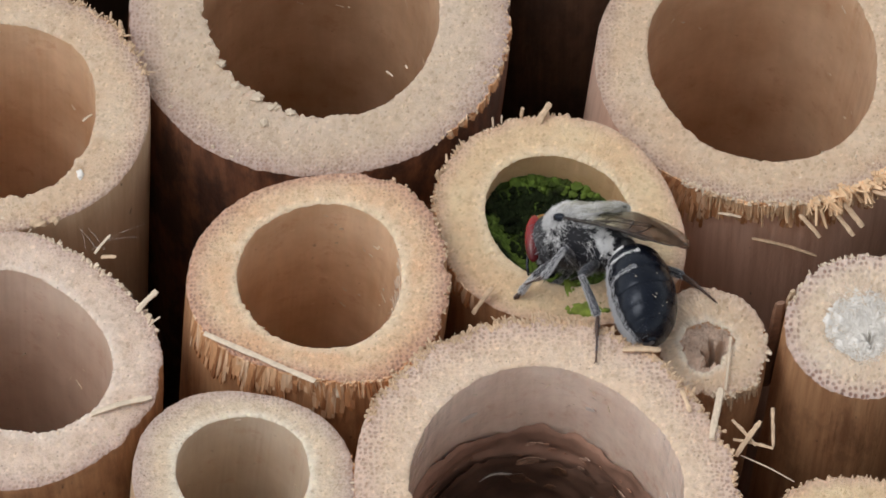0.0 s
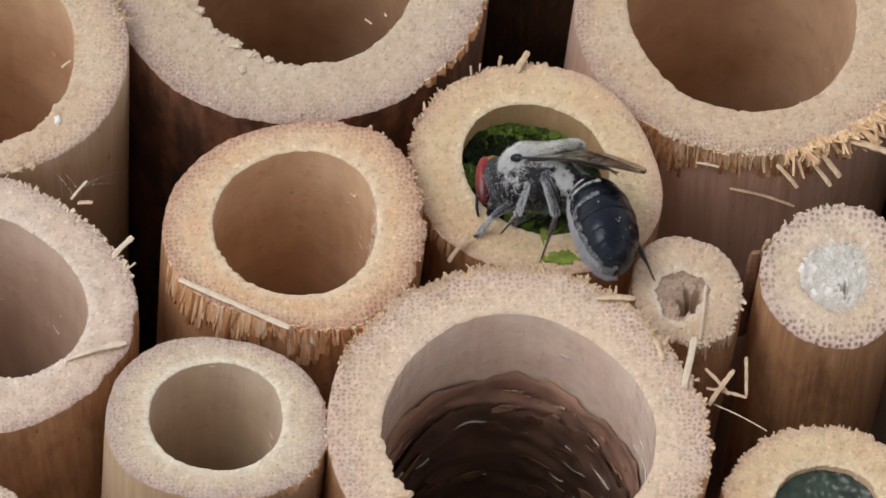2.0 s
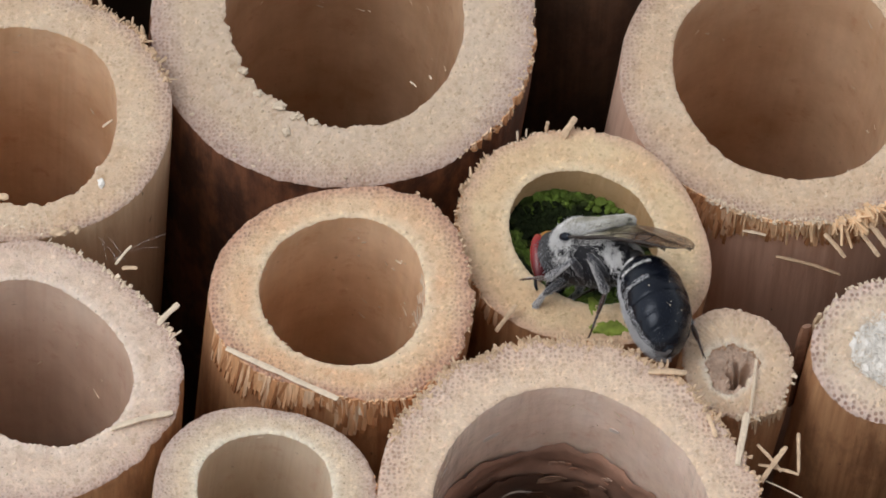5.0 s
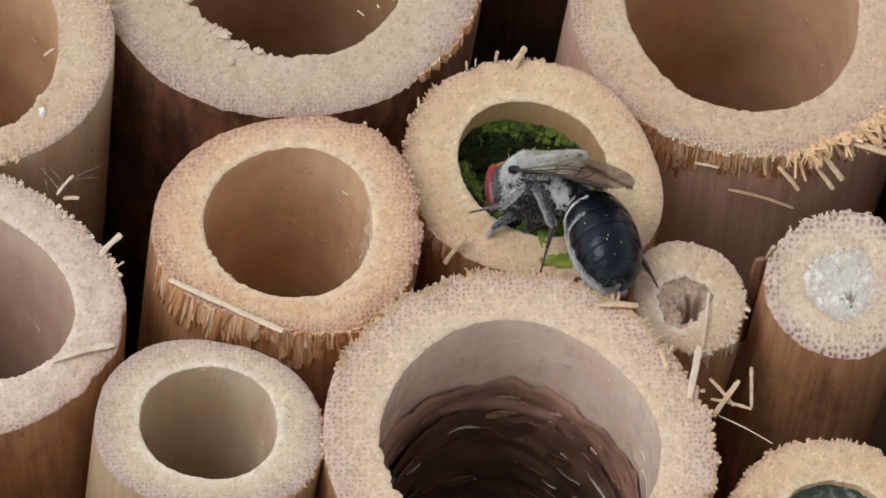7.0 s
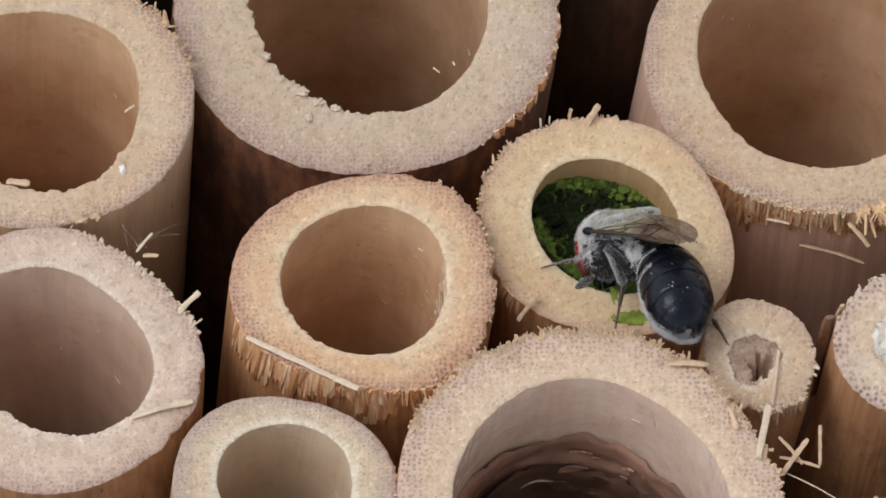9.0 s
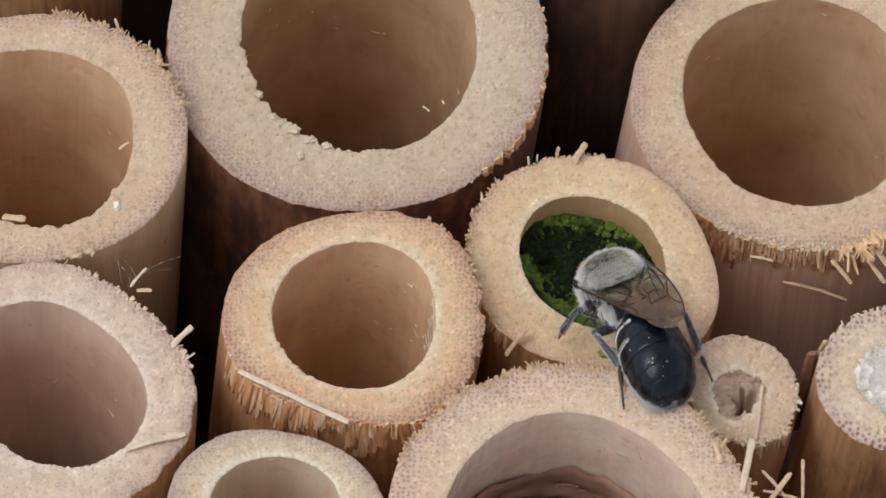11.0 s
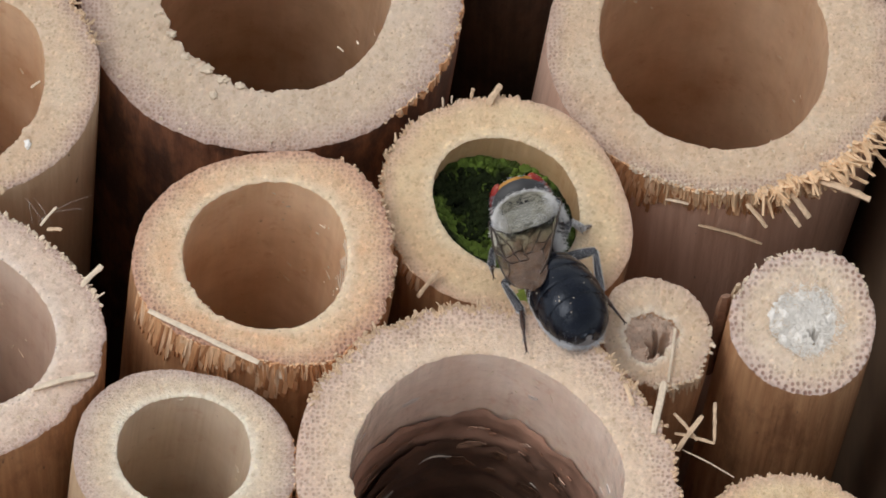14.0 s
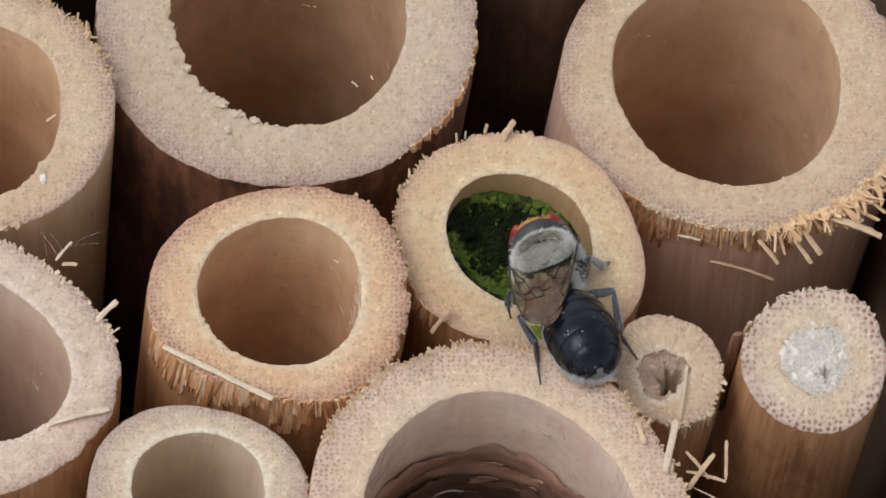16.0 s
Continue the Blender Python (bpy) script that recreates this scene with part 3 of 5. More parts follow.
def sliver(p, q, width, material, label, name="splinter", seed=0, bend=0.03, thick=0.6, parent=None):
    """A single rigid splinter from p to q (millimetres, world), with a rough, slightly bent body."""
    rnd = random.Random(seed)
    p, q = Vector(p), Vector(q)
    d = (q - p).normalized()
    side = d.cross(Vector((0, 0.3, 1))).normalized()
    up = side.cross(d)
    n, verts, faces = 9, [], []
    for i in range(n):
        f = i / (n - 1)
        o = (q - p) * f + up * (bend * (q - p).length * math.sin(math.pi * f)) + side * rnd.uniform(-0.05, 0.05) * width
        w = width * (0.85 + 0.3 * rnd.random()) * (0.8 if i in (0, n - 1) else 1.0) / 2
        for k in range(6):
            a = math.pi * 2 * k / 6 + 0.3
            verts.append(tuple(o + side * (w * math.cos(a)) + up * (w * thick * math.sin(a))))
    for i in range(n - 1):
        for k in range(6):
            m = (k + 1) % 6
            faces.append((i * 6 + k, i * 6 + m, i * 6 + 6 + m, i * 6 + 6 + k))
    faces += [tuple(range(5, -1, -1)), tuple((n - 1) * 6 + k for k in range(6))]
    ob = new(name, mesh_of(name, verts, faces, material, False))
    ob.location = p * MM
    if parent is None:
        tagged(ob, label, "splinter", "loose splinters")
    else:
        ob.parent = parent
        ob.location = (p - Vector((parent.location)) / MM) * MM
    return ob


def on_rim(k, ang, f, dz=0.0):
    c = CANES[k]
    x, y, z = c.rim(radians(ang), f)
    return c.x + x, c.y + y, z + dz


# slivers that lie on or hang from the canes
sliver((-12.35, -4.6, 100.95), (-5.86, -7.95, 100.75), 0.46, FIBRE_PALE, "long pale flat splinter on the golden rim", seed=1, bend=0.0, thick=0.35)
sliver((-4.5, -7.5, 100.5), (-4.55, -8.1, 99.2), 0.3, FIBRE_PALE, "short pale splinter hanging from the rim", seed=2)
sliver((-1.1, -7.1, 100.4), (-1.75, -7.6, 99.6), 0.26, FIBRE_PALE, "short pale splinter at the torn rim", seed=3)
sliver((6.6, 11.7, 99.0), (6.72, 11.95, 99.7), 0.32, FIBRE, "short upright splinter on the golden rim", seed=4)
sliver((7.6, 11.3, 98.95), (8.4, 12.2, 99.8), 0.5, FIBRE, "blunt splinter raised from the golden rim", seed=5)
sliver((4.9, 11.2, 98.8), (4.85, 11.5, 99.4), 0.14, FIBRE_PALE, "thin upright fibre on the golden rim", seed=6)
sliver((5.4, 11.4, 98.9), (5.43, 11.65, 99.4), 0.12, FIBRE_PALE, "thin upright fibre on the golden rim", seed=7)
sliver((3.4, -1.9, 98.2), (4.6, -0.7, 99.2), 0.34, FIBRE, "pale splinter sticking out below the golden rim", seed=8)
sliver((1.35, 3.6, 98.2), (2.1, 2.2, 97.8), 0.09, FIBRE_PALE, "thin fibre between two rims", seed=9)
sliver((20.6, 6.1, 93.6), (24.6, 5.7, 92.1), 0.3, FIBRE, "straw-coloured sliver hanging on a brown cane", seed=10)
sliver((27.9, 7.7, 96.2), (30.9, 6.4, 96.2), 0.55, FIBRE, "broad straw splinter jutting from the frayed edge", seed=11)
sliver((26.1, 6.9, 96.0), (27.2, 5.4, 95.6), 0.42, FIBRE, "broad straw splinter jutting from the frayed edge", seed=12)
sliver((25.3, 6.6, 96.0), (26.6, 4.7, 95.7), 0.36, FIBRE, "broad straw splinter jutting from the frayed edge", seed=13)
sliver((23.4, 6.3, 95.8), (24.6, 4.9, 95.3), 0.34, FIBRE, "straw splinter jutting from the frayed edge", seed=14)
sliver((18.5, 6.9, 95.3), (19.9, 6.6, 95.2), 0.26, FIBRE_PALE, "pale chip caught on torn skin", seed=15)
sliver((-16.5, -2.5, 100.0), (-15.2, -1.4, 100.7), 0.42, FIBRE_PALE, "stout pale splinter on the greyish rim", seed=16)
sliver((-15.9, -3.6, 99.9), (-15.0, -3.1, 100.5), 0.14, FIBRE_PALE, "thin pale fibre on the greyish rim", seed=17)
sliver((-18.9, -9.3, 99.85), (-15.4, -8.3, 99.95), 0.42, FIBRE_PALE, "pale fibre lying across the greyish rim", seed=18, bend=0.04)
sliver((-19.0, 1.6, 100.3), (-18.1, 2.9, 100.3), 0.2, FIBRE_PALE, "pale wood crumb beside the greyish rim", seed=19)
sliver((-18.6, 1.4, 100.2), (-17.7, 1.3, 100.35), 0.3, FIBRE, "pale wood crumb beside the greyish rim", seed=20)
sliver((-20.35, 13.4, 97.3), (-19.75, 13.7, 97.6), 0.22, FIBRE_PALE, "white chip stuck in the bore", seed=21)
sliver((-26.9, 6.5, 100.3), (-25.5, 6.3, 100.4), 0.5, FIBRE, "crumb of bamboo on the edge of the bore", seed=22)
sliver((18.5, -4.7, 99.5), (18.05, -7.8, 98.55), 0.2, FIBRE_PALE, "pale sliver lying over the slender rim", seed=23)
sliver((17.6, -9.4, 101.3), (16.85, -13.2, 102.0), 0.4, FIBRE_PALE, "stout pale straw leaning on the dotted rim", seed=24)
sliver((18.2, -10.9, 100.3), (19.5, -12.5, 100.0), 0.24, FIBRE, "pale straw crossing in the gap", seed=25)
sliver((18.3, -13.3, 100.2), (19.8, -11.2, 100.6), 0.34, FIBRE, "pale straw crossing in the gap", seed=26)
sliver((18.2, -12.1, 100.1), (20.5, -12.6, 99.8), 0.24, FIBRE, "pale straw crossing in the gap", seed=27)
sliver((20.5, -12.5, 99.8), (20.6, -10.1, 100.2), 0.22, FIBRE, "pale straw standing up in the gap", seed=28)
sliver((18.6, -13.0, 99.8), (21.6, -14.6, 99.4), 0.1, FIBRE_PALE, "thin pale fibre crossing the gap", seed=29)
sliver((-3.9, -15.5, 101.3), (-2.7, -16.2, 101.5), 0.26, FIBRE_PALE, "short splinter between two rims", seed=30)
sliver((-3.9, -15.9, 101.3), (-2.6, -16.7, 101.4), 0.26, FIBRE_PALE, "short splinter between two rims", seed=31)
sliver((-3.8, -15.2, 101.4), (-3.0, -15.4, 101.7), 0.14, FIBRE_PALE, "thin splinter between two rims", seed=32)
sliver((12.0, -7.0, 102.0), (14.2, -7.1, 102.0), 0.42, FIBRE, "flat splinter lifted from the dotted rim", seed=33)
sliver((15.3, -9.9, 102.0), (15.7, -11.4, 102.1), 0.3, FIBRE, "curled flake on the dotted rim", seed=34)
sliver((17.7, -15.7, 101.0), (17.9, -14.6, 101.6), 0.34, FIBRE, "curled flake on the dotted rim", seed=35)
sliver((0.4, -19.7, 101.6), (1.2, -20.1, 102.3), 0.6, FIBRE, "torn flake at the edge of the wide bore", seed=36)
sliver((-1.6, 15.6, 98.8), (-1.2, 15.35, 98.6), 0.14, FIBRE_PALE, "pale chip on the edge of the thick bore", seed=37)
sliver((-0.4, 16.1, 98.7), (-0.3, 15.7, 98.9), 0.12, FIBRE_PALE, "pale chip on the edge of the thick bore", seed=38)


def lump(name, x, y, z, sx, sy, sz, material, label, category, seed, rough=0.35):
    bm = bmesh.new()
    bmesh.ops.create_icosphere(bm, subdivisions=3, radius=1)
    for v in bm.verts:
        k = 1 + rough * (noise.noise(v.co * 1.7 + Vector((seed, 0, 0))) + 0.6 * noise.noise(v.co * 4.3 + Vector((0, seed, 0))))
        v.co = Vector((v.co.x * sx * k, v.co.y * sy * k, v.co.z * sz * k)) * MM
    me = bpy.data.meshes.new(name)
    bm.to_mesh(me)
    bm.free()
    me.materials.append(material)
    me.polygons.foreach_set("use_smooth", [True] * len(me.polygons))
    ob = new(name, me)
    ob.location = (x * MM, y * MM, z * MM)
    return tagged(ob, label, category)


lump("pith_crumb", *on_rim("B", -113, 0.32, 0.05), 0.24, 0.28, 0.14, PITH_DULL, "pale crumb of pith on the thick rim", "crumb", 1, 0.6)
for a, f, s in ((-146, 0.02, 0.30), (-133, 0.03, 0.24), (-121, 0.04, 0.36), (-112, 0.0, 0.3), (-104, 0.02, 0.26)):
    lump("pith_crumb", *on_rim("B", a, f, 0.0), s * 1.0, s * 0.8, s * 0.4, PITH_DULL, "torn pale pith at the edge of the thick bore", "crumb", a, 0.9)
lump("pith_crumb", *on_rim("A", -46, 0.28, 0.08), 0.22, 0.3, 0.16, PITH, "white crumb of pith on the pale rim", "crumb", 3, 0.6)
lump("wood_crumb", *on_rim("A", -72, 0.97, 0.1), 0.45, 0.3, 0.22, FIBRE, "golden crumb of wood between two rims", "crumb", 4, 0.6)
lump("wood_crumb", *on_rim("A", -66, 0.98, 0.05), 0.3, 0.26, 0.2, FIBRE, "golden crumb of wood between two rims", "crumb", 5, 0.6)

# a strip of reddish skin standing beside the slender dotted cane
STRIP = simple("reddish_skin_strip", (0.30, 0.16, 0.10), 0.55, 0.4, 2500)
sliver((20.9, -3.4, 92.0), (21.5, -3.0, 100.4), 0.9, STRIP, "upright reddish strip of skin beside a slender cane", seed=40, bend=0.0, thick=0.5)
sliver((21.9, -2.7, 98.6), (22.2, -2.5, 100.9), 0.5, FIBRE, "frayed upright splinter beside a slender cane", seed=41, bend=0.02)


# ---- what fills the bores ----
def sleeve(ob, c, edge, foot, inset, material, seed, name, label, wavy=0.5, ridges=0.0, steps=26):
    """A ragged lining inside the bore from about depth edge down to depth foot."""
    n, verts = 140, []
    for i in range(steps):
        f = i / (steps - 1)
        for j in range(n):
            th = 2 * math.pi * j / n
            q = Vector((math.cos(th) * 2.2, math.sin(th) * 2.2, seed))
            top = edge + wavy * (noise.noise(q) + 0.6 * noise.noise(q * 2.9) + 0.3 * noise.noise(q * 8.0))
            d = top + (foot - top) * f
            g = noise.noise(Vector((math.cos(th) * 3, math.sin(th) * 3, d * 0.8 + seed))) * 0.22
            saw = ridges * ((d * 0.45 + 0.35 * noise.noise(q * 1.3)) % 1.0)
            thin = 0.0 if i else 0.12
            verts.append(c.wall(th, d, inset + g - saw - thin))
    faces = [tuple(reversed(f)) for f in grid_faces(steps, n)]
    return part(name, mesh_of(name, verts, faces, material, True), ob, label)


def leaf_material(name, stops, rough=0.8, spec=0.2, shade=0.1):
    m, nt, b = mat(name)
    geo = nt.nodes.new("ShaderNodeNewGeometry")
    col = ramp(nt, geo.outputs["Random Per Island"], stops)
    v = coords(nt)
    col = mix(nt, 1.0, col, ramp(nt, noise_tex(nt, v, 2200, 4), [(0.3, (0.6, 0.6, 0.6)), (0.7, (1.15, 1.15, 1.1))]), "MULTIPLY")
    dark = ramp(nt, noise_tex(nt, v, 330, 2), [(0.42, (shade, shade, shade)), (0.56, (1, 1, 1))])
    col = mix(nt, 1.0, col, dark, "MULTIPLY")
    nt.links.new(col, b.inputs["Base Color"])
    b.inputs["Roughness"].default_value, b.inputs["Specular IOR Level"].default_value = rough, spec
    bump(nt, b, noise_tex(nt, v, 4200, 4), 0.5, 0.0002)
    return m


PULP = leaf_material("chewed_leaf", [(0.0, (0.06, 0.09, 0.016)), (0.4, (0.09, 0.145, 0.024)), (0.8, (0.125, 0.20, 0.034)), (1.0, (0.18, 0.27, 0.05))])
PULP_BRIGHT = simple("fresh_leaf_pulp", (0.30, 0.39, 0.07), 0.7, 0.5, 1500, 0.7, 0.2)
PULP_DARK = simple("old_leaf_plug", (0.045, 0.075, 0.05), 0.3, 0.6, 900, 0.6)
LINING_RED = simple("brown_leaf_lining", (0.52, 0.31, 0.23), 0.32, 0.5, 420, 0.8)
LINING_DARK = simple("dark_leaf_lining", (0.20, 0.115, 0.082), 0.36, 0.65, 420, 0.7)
SILK = simple("dry_silk", (0.55, 0.50, 0.45), 0.35, 0.2, 3000, 0.2)


def bowl(ob, c, edge, deep, material, name, label, seed, bump_mm=0.25):
    """A lumpy floor in the bore: edge(th) is its depth at the wall, deep its depth in the middle."""
    n, m, verts = 120, 26, []
    for i in range(m + 1):
        f = i / m
        for j in range(n):
            th = 2 * math.pi * j / n
            x, y, z = c.wall(th, edge(th), -0.12)
            zc = c.top - deep
            zz = zc + (z - zc) * f ** 2.2
            xx, yy = x * f + (1 - f) * c.shift(zc), y * f
            g = noise.noise(Vector((xx * 1.3, yy * 1.3, seed))) + 0.7 * noise.noise(Vector((xx * 3.1, yy * 3.1, seed)))
            verts.append((xx, yy, zz + g * bump_mm))
    return part(name, mesh_of(name, verts, grid_faces(m + 1, n), material, True), ob, label)


def leaf_bits(ob, c, edge, deep, count, size, material, name, label, seed, spot=None, raised=0.0):
    """Chewed scraps of leaf, each a small bent plate, over the bowl."""
    rnd = random.Random(seed)
    verts, faces = [], []
    for _ in range(count):
        th, f = rnd.uniform(0, 2 * math.pi), math.sqrt(rnd.random()) * 0.98
        x, y, z = c.wall(th, edge(th), 0.1)
        zc = c.top - deep
        o = Vector((x * f + (1 - f) * c.shift(zc), y * f, zc + (z - zc) * f ** 2.2 + raised + rnd.uniform(0.0, 0.18)))
        if spot and math.hypot((o.x - spot[0]) / spot[2], (o.y - spot[1]) / spot[3]) > rnd.uniform(0.7, 1.1):
            continue
        nrm = (Vector((-x * 0.12 * f, -y * 0.12 * f, 1)) + Vector((rnd.gauss(0, 0.28), rnd.gauss(0, 0.28), 0))).normalized()
        u = nrm.cross(Vector((rnd.uniform(-1, 1), rnd.uniform(-1, 1), 0.2))).normalized()
        w = nrm.cross(u)
        k, s, base = 7, size * rnd.uniform(0.5, 1.3), len(verts)
        ring = [(s * rnd.uniform(0.6, 1.15), 2 * math.pi * i / k) for i in range(k)]
        for h in (0.0, -0.10):
            for r, a in ring:
                sag = -0.35 * (r * math.cos(a)) ** 2
                verts.append(tuple(o + u * (r * math.cos(a)) + w * (r * 0.8 * math.sin(a)) + nrm * (h + sag)))
        top = len(verts)
        verts.append(tuple(o + nrm * 0.10))
        for i in range(k):
            j = (i + 1) % k
            faces.append((base + i, base + j, top))
            faces.append((base + j, base + i, base + k + i, base + k + j))
        faces.append(tuple(base + k + i for i in range(k - 1, -1, -1)))
    return part(name, mesh_of(name, verts, faces, material, False), ob, label, kind="stuff")


def d_edge(th):
    return 1.5 + 0.8 * math.cos(th - 0.6) + 0.25 * noise.noise(Vector((math.cos(th) * 3, math.sin(th) * 3, 4)))


plug = bowl(O_["D"], C_["D"], d_edge, 4.6, PULP, "leaf_plug", "chewed green leaf pulp packed in the bore", 3, 0.3)
leaf_bits(O_["D"], C_["D"], d_edge, 4.5, 1300, 0.34, PULP, "leaf_scrap_litter", "bright and dark green scraps of chewed leaf", 5)
lump("leaf_pulp", 10.1, -1.75, 98.25, 1.2, 0.5, 0.08, PULP_BRIGHT, "bright green dab of leaf pulp on the golden rim", "leaf pulp", 8, 0.5)
lump("leaf_pulp", 9.2, -0.35, 98.1, 0.45, 0.7, 0.3, PULP_BRIGHT, "bright green dab of leaf pulp at the bore's edge", "leaf pulp", 9, 0.5)

LEAF_DARK = simple("dark_leaf", (0.024, 0.036, 0.012), 0.9, 0.8, 900, 0.8, 0.1, (0.004, 0.006, 0.003))
LEAF_MID = simple("mid_green_leaf", (0.125, 0.19, 0.03), 0.7, 0.4, 1200, 0.5, 0.2)
leaf_bits(O_["D"], C_["D"], d_edge, 4.5, 3200, 0.28, LEAF_DARK, "leaf_scrap_litter", "near-black old leaf scraps", 15, (-1.3, 2.2, 2.6, 1.5), 0.2)
leaf_bits(O_["D"], C_["D"], d_edge, 4.5, 1400, 0.26, LEAF_DARK, "leaf_scrap_litter", "near-black old leaf scraps", 16, (-2.3, 0.3, 1.0, 0.8), 0.16)
leaf_bits(O_["D"], C_["D"], d_edge, 4.5, 620, 0.36, LEAF_MID, "leaf_scrap_litter", "bright green fresh leaf scraps", 17, (1.4, 3.4, 1.3, 0.7), 0.16)
leaf_bits(O_["D"], C_["D"], d_edge, 4.5, 620, 0.36, LEAF_MID, "leaf_scrap_litter", "bright green fresh leaf scraps", 18, (-1.4, -1.6, 1.5, 1.0), 0.12)

bowl(O_["M"], C_["M"], lambda th: 0.7, 1.0, PULP_DARK, "leaf_plug", "dark glossy green plug in the bore", 13, 0.12)

def wall_flakes(ob, c, d0, d1, count, size, material, seed, inset, a0=0.0, a1=360.0, label="thin flakes of dry leaf and of painted sheen on the bore wall"):
    """Thin bent flakes, for dry leaf, pale film and painted sheen, standing a little off the wall of the bore."""
    rnd = random.Random(seed)
    verts, faces = [], []
    for _ in range(count):
        th, d = radians(rnd.uniform(a0, a1)), rnd.uniform(d0, d1)
        s, turn, tip = size * rnd.uniform(0.4, 1.3), rnd.uniform(-0.5, 0.5), rnd.uniform(0.0, 0.35)
        k, base = 8, len(verts)
        ring = [(rnd.uniform(0.55, 1.1), 2 * math.pi * i / k) for i in range(k)]
        for back in (0.0, -0.05):
            for r, a in ring:
                u, v = r * math.cos(a) * s * 1.7, r * math.sin(a) * s * 0.8
                u, v = u * math.cos(turn) - v * math.sin(turn), u * math.sin(turn) + v * math.cos(turn)
                verts.append(c.wall(th + u / c.ri, d + v, inset + back + 0.1 + tip * (1 if v < 0 else 0.2) * abs(v)))
        faces.append(tuple(base + i for i in range(k)))
        faces.append(tuple(base + k + i for i in range(k - 1, -1, -1)))
        faces += [(base + i, base + k + i, base + k + (i + 1) % k, base + (i + 1) % k) for i in range(k)]
    return part("bore_wall_flakes", mesh_of("bore_wall_flakes", verts, faces, material, False), ob, label, kind="stuff")


FLAKE = leaf_material("dry_leaf_flake", [(0.0, (0.12, 0.065, 0.045)), (0.4, (0.26, 0.14, 0.09)), (0.75, (0.34, 0.185, 0.12)), (1.0, (0.42, 0.27, 0.20))], 0.4, 0.4, 0.5)
SCUFF = simple("scuffed_pale_film", (0.74, 0.60, 0.46), 0.35, 0.25, 900, 0.3)
SHEEN = simple("pale_wall_sheen", (0.84, 0.73, 0.66), 0.14, 0.15, 900, 0.25)
# Pale flakes that paint glossy sheen onto the upper wall of the wide bore.
wall_flakes(O_["J"], C_["J"], 2.0, 5.8, 12, 0.5, SHEEN, 303, -0.02)
wall_flakes(O_["C"], C_["C"], 0.4, 5.0, 46, 0.30, SCUFF, 304, -0.08, -20, 16, "pale scuffed film on the bore wall")
wall_flakes(O_["C"], C_["C"], 2.0, 9.0, 16, 0.07, SCUFF, 305, -0.06, 0, 80, "pale specks on the bore wall")
FLAKE_RED = leaf_material("reddish_leaf_flake", [(0.0, (0.36, 0.18, 0.12)), (0.5, (0.55, 0.31, 0.22)), (1.0, (0.74, 0.54, 0.44))], 0.35, 0.5, 0.7)
wall_flakes(O_["J"], C_["J"], 7.6, 9.8, 60, 0.22, FLAKE_RED, 301, 0.42)
wall_flakes(O_["J"], C_["J"], 9.0, 20.0, 45, 0.8, FLAKE, 302, 0.90)
sleeve(O_["J"], C_["J"], 6.6, 13, 0.36, LINING_RED, 21, "leaf_lining", "ragged reddish-brown leaf lining", 0.9, 0.1)
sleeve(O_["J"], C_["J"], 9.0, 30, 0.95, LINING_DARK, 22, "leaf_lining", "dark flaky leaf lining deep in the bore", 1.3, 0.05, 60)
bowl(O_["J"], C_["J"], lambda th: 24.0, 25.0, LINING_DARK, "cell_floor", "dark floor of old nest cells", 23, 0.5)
rnd = random.Random(77)
for i in range(11):
    th = radians(rnd.uniform(15, 165))
    d = rnd.choice((8.7, 10.6, 12.8, 15.0, 17.2)) + rnd.uniform(-0.4, 0.4)
    verts, faces, span = [], [], rnd.uniform(0.12, 0.42)
    for k in range(6):
        a = th + span * (k / 5 - 0.5)
        w = 0.03 * math.sin(math.pi * (k + 0.5) / 6) + 0.008
        for dz, ins in ((-w, 0.80), (0.0, 0.98), (w, 0.80)):
            verts.append(C_["J"].wall(a, d + dz + 0.22 * math.sin(k * 0.9 + i), ins))
    for k in range(5):
        for b in range(3):
            e = (b + 1) % 3
            faces.append((k * 3 + b, k * 3 + e, k * 3 + 3 + e, k * 3 + 3 + b))
    part("silk_flake", mesh_of("silk_flake", verts, faces, SILK), O_["J"], "pale glossy flake of silk")

# pith in the two slender canes
PITH_TAN = simple("tan_pith", (0.80, 0.63, 0.51), 0.9, 0.35, 1100, 0.5, 0.15)
def pith_plug(ob, c, level, amp, hole, star, deep, material, label, seed, dish=0.0):
    """Torn pith across the bore, with folds and one ragged hole; hole: place and radius."""
    n, m, verts, sunk = 110, 34, [], []
    hx, hy, hr = hole
    for i in range(m + 1):
        f = i / m
        for j in range(n):
            th = 2 * math.pi * j / n
            x, y, z = c.wall(th, level, -0.08)
            x, y = hx + (x - hx) * f, hy + (y - hy) * f
            r = math.hypot(x - hx, y - hy)
            lim = hr * (1 + star * math.sin(5 * th + seed) + 0.35 * noise.noise(Vector((math.cos(th) * 2, math.sin(th) * 2, seed))))
            q = Vector((x * 1.7, y * 1.7, seed))
            folds = abs(noise.noise(q)) + 0.7 * abs(noise.noise(q * 2.1)) + 0.5 * abs(noise.noise(q * 4.5)) - 0.55
            drop = deep * (1 - min(1.0, r / max(0.05, lim))) ** 0.6 if r < lim else 0.0
            verts.append((x, y, c.face_z(x, y) - level - dish * (1 - f * f) + amp * folds * min(1.0, f * 3) - drop))
            sunk.append(drop > 0.55 * deep)
    faces = [q for q in grid_faces(m + 1, n) if not all(sunk[i] for i in q)]
    return part("pith", mesh_of("pith", verts, faces, material, True), ob, label)


pith_plug(O_["G"], C_["G"], 0.25, 0.6, (0.3, -0.5, 0.8), 0.4, 4.0, PITH_TAN, "ragged tan pith round a small dark hole", 31, 0.5)
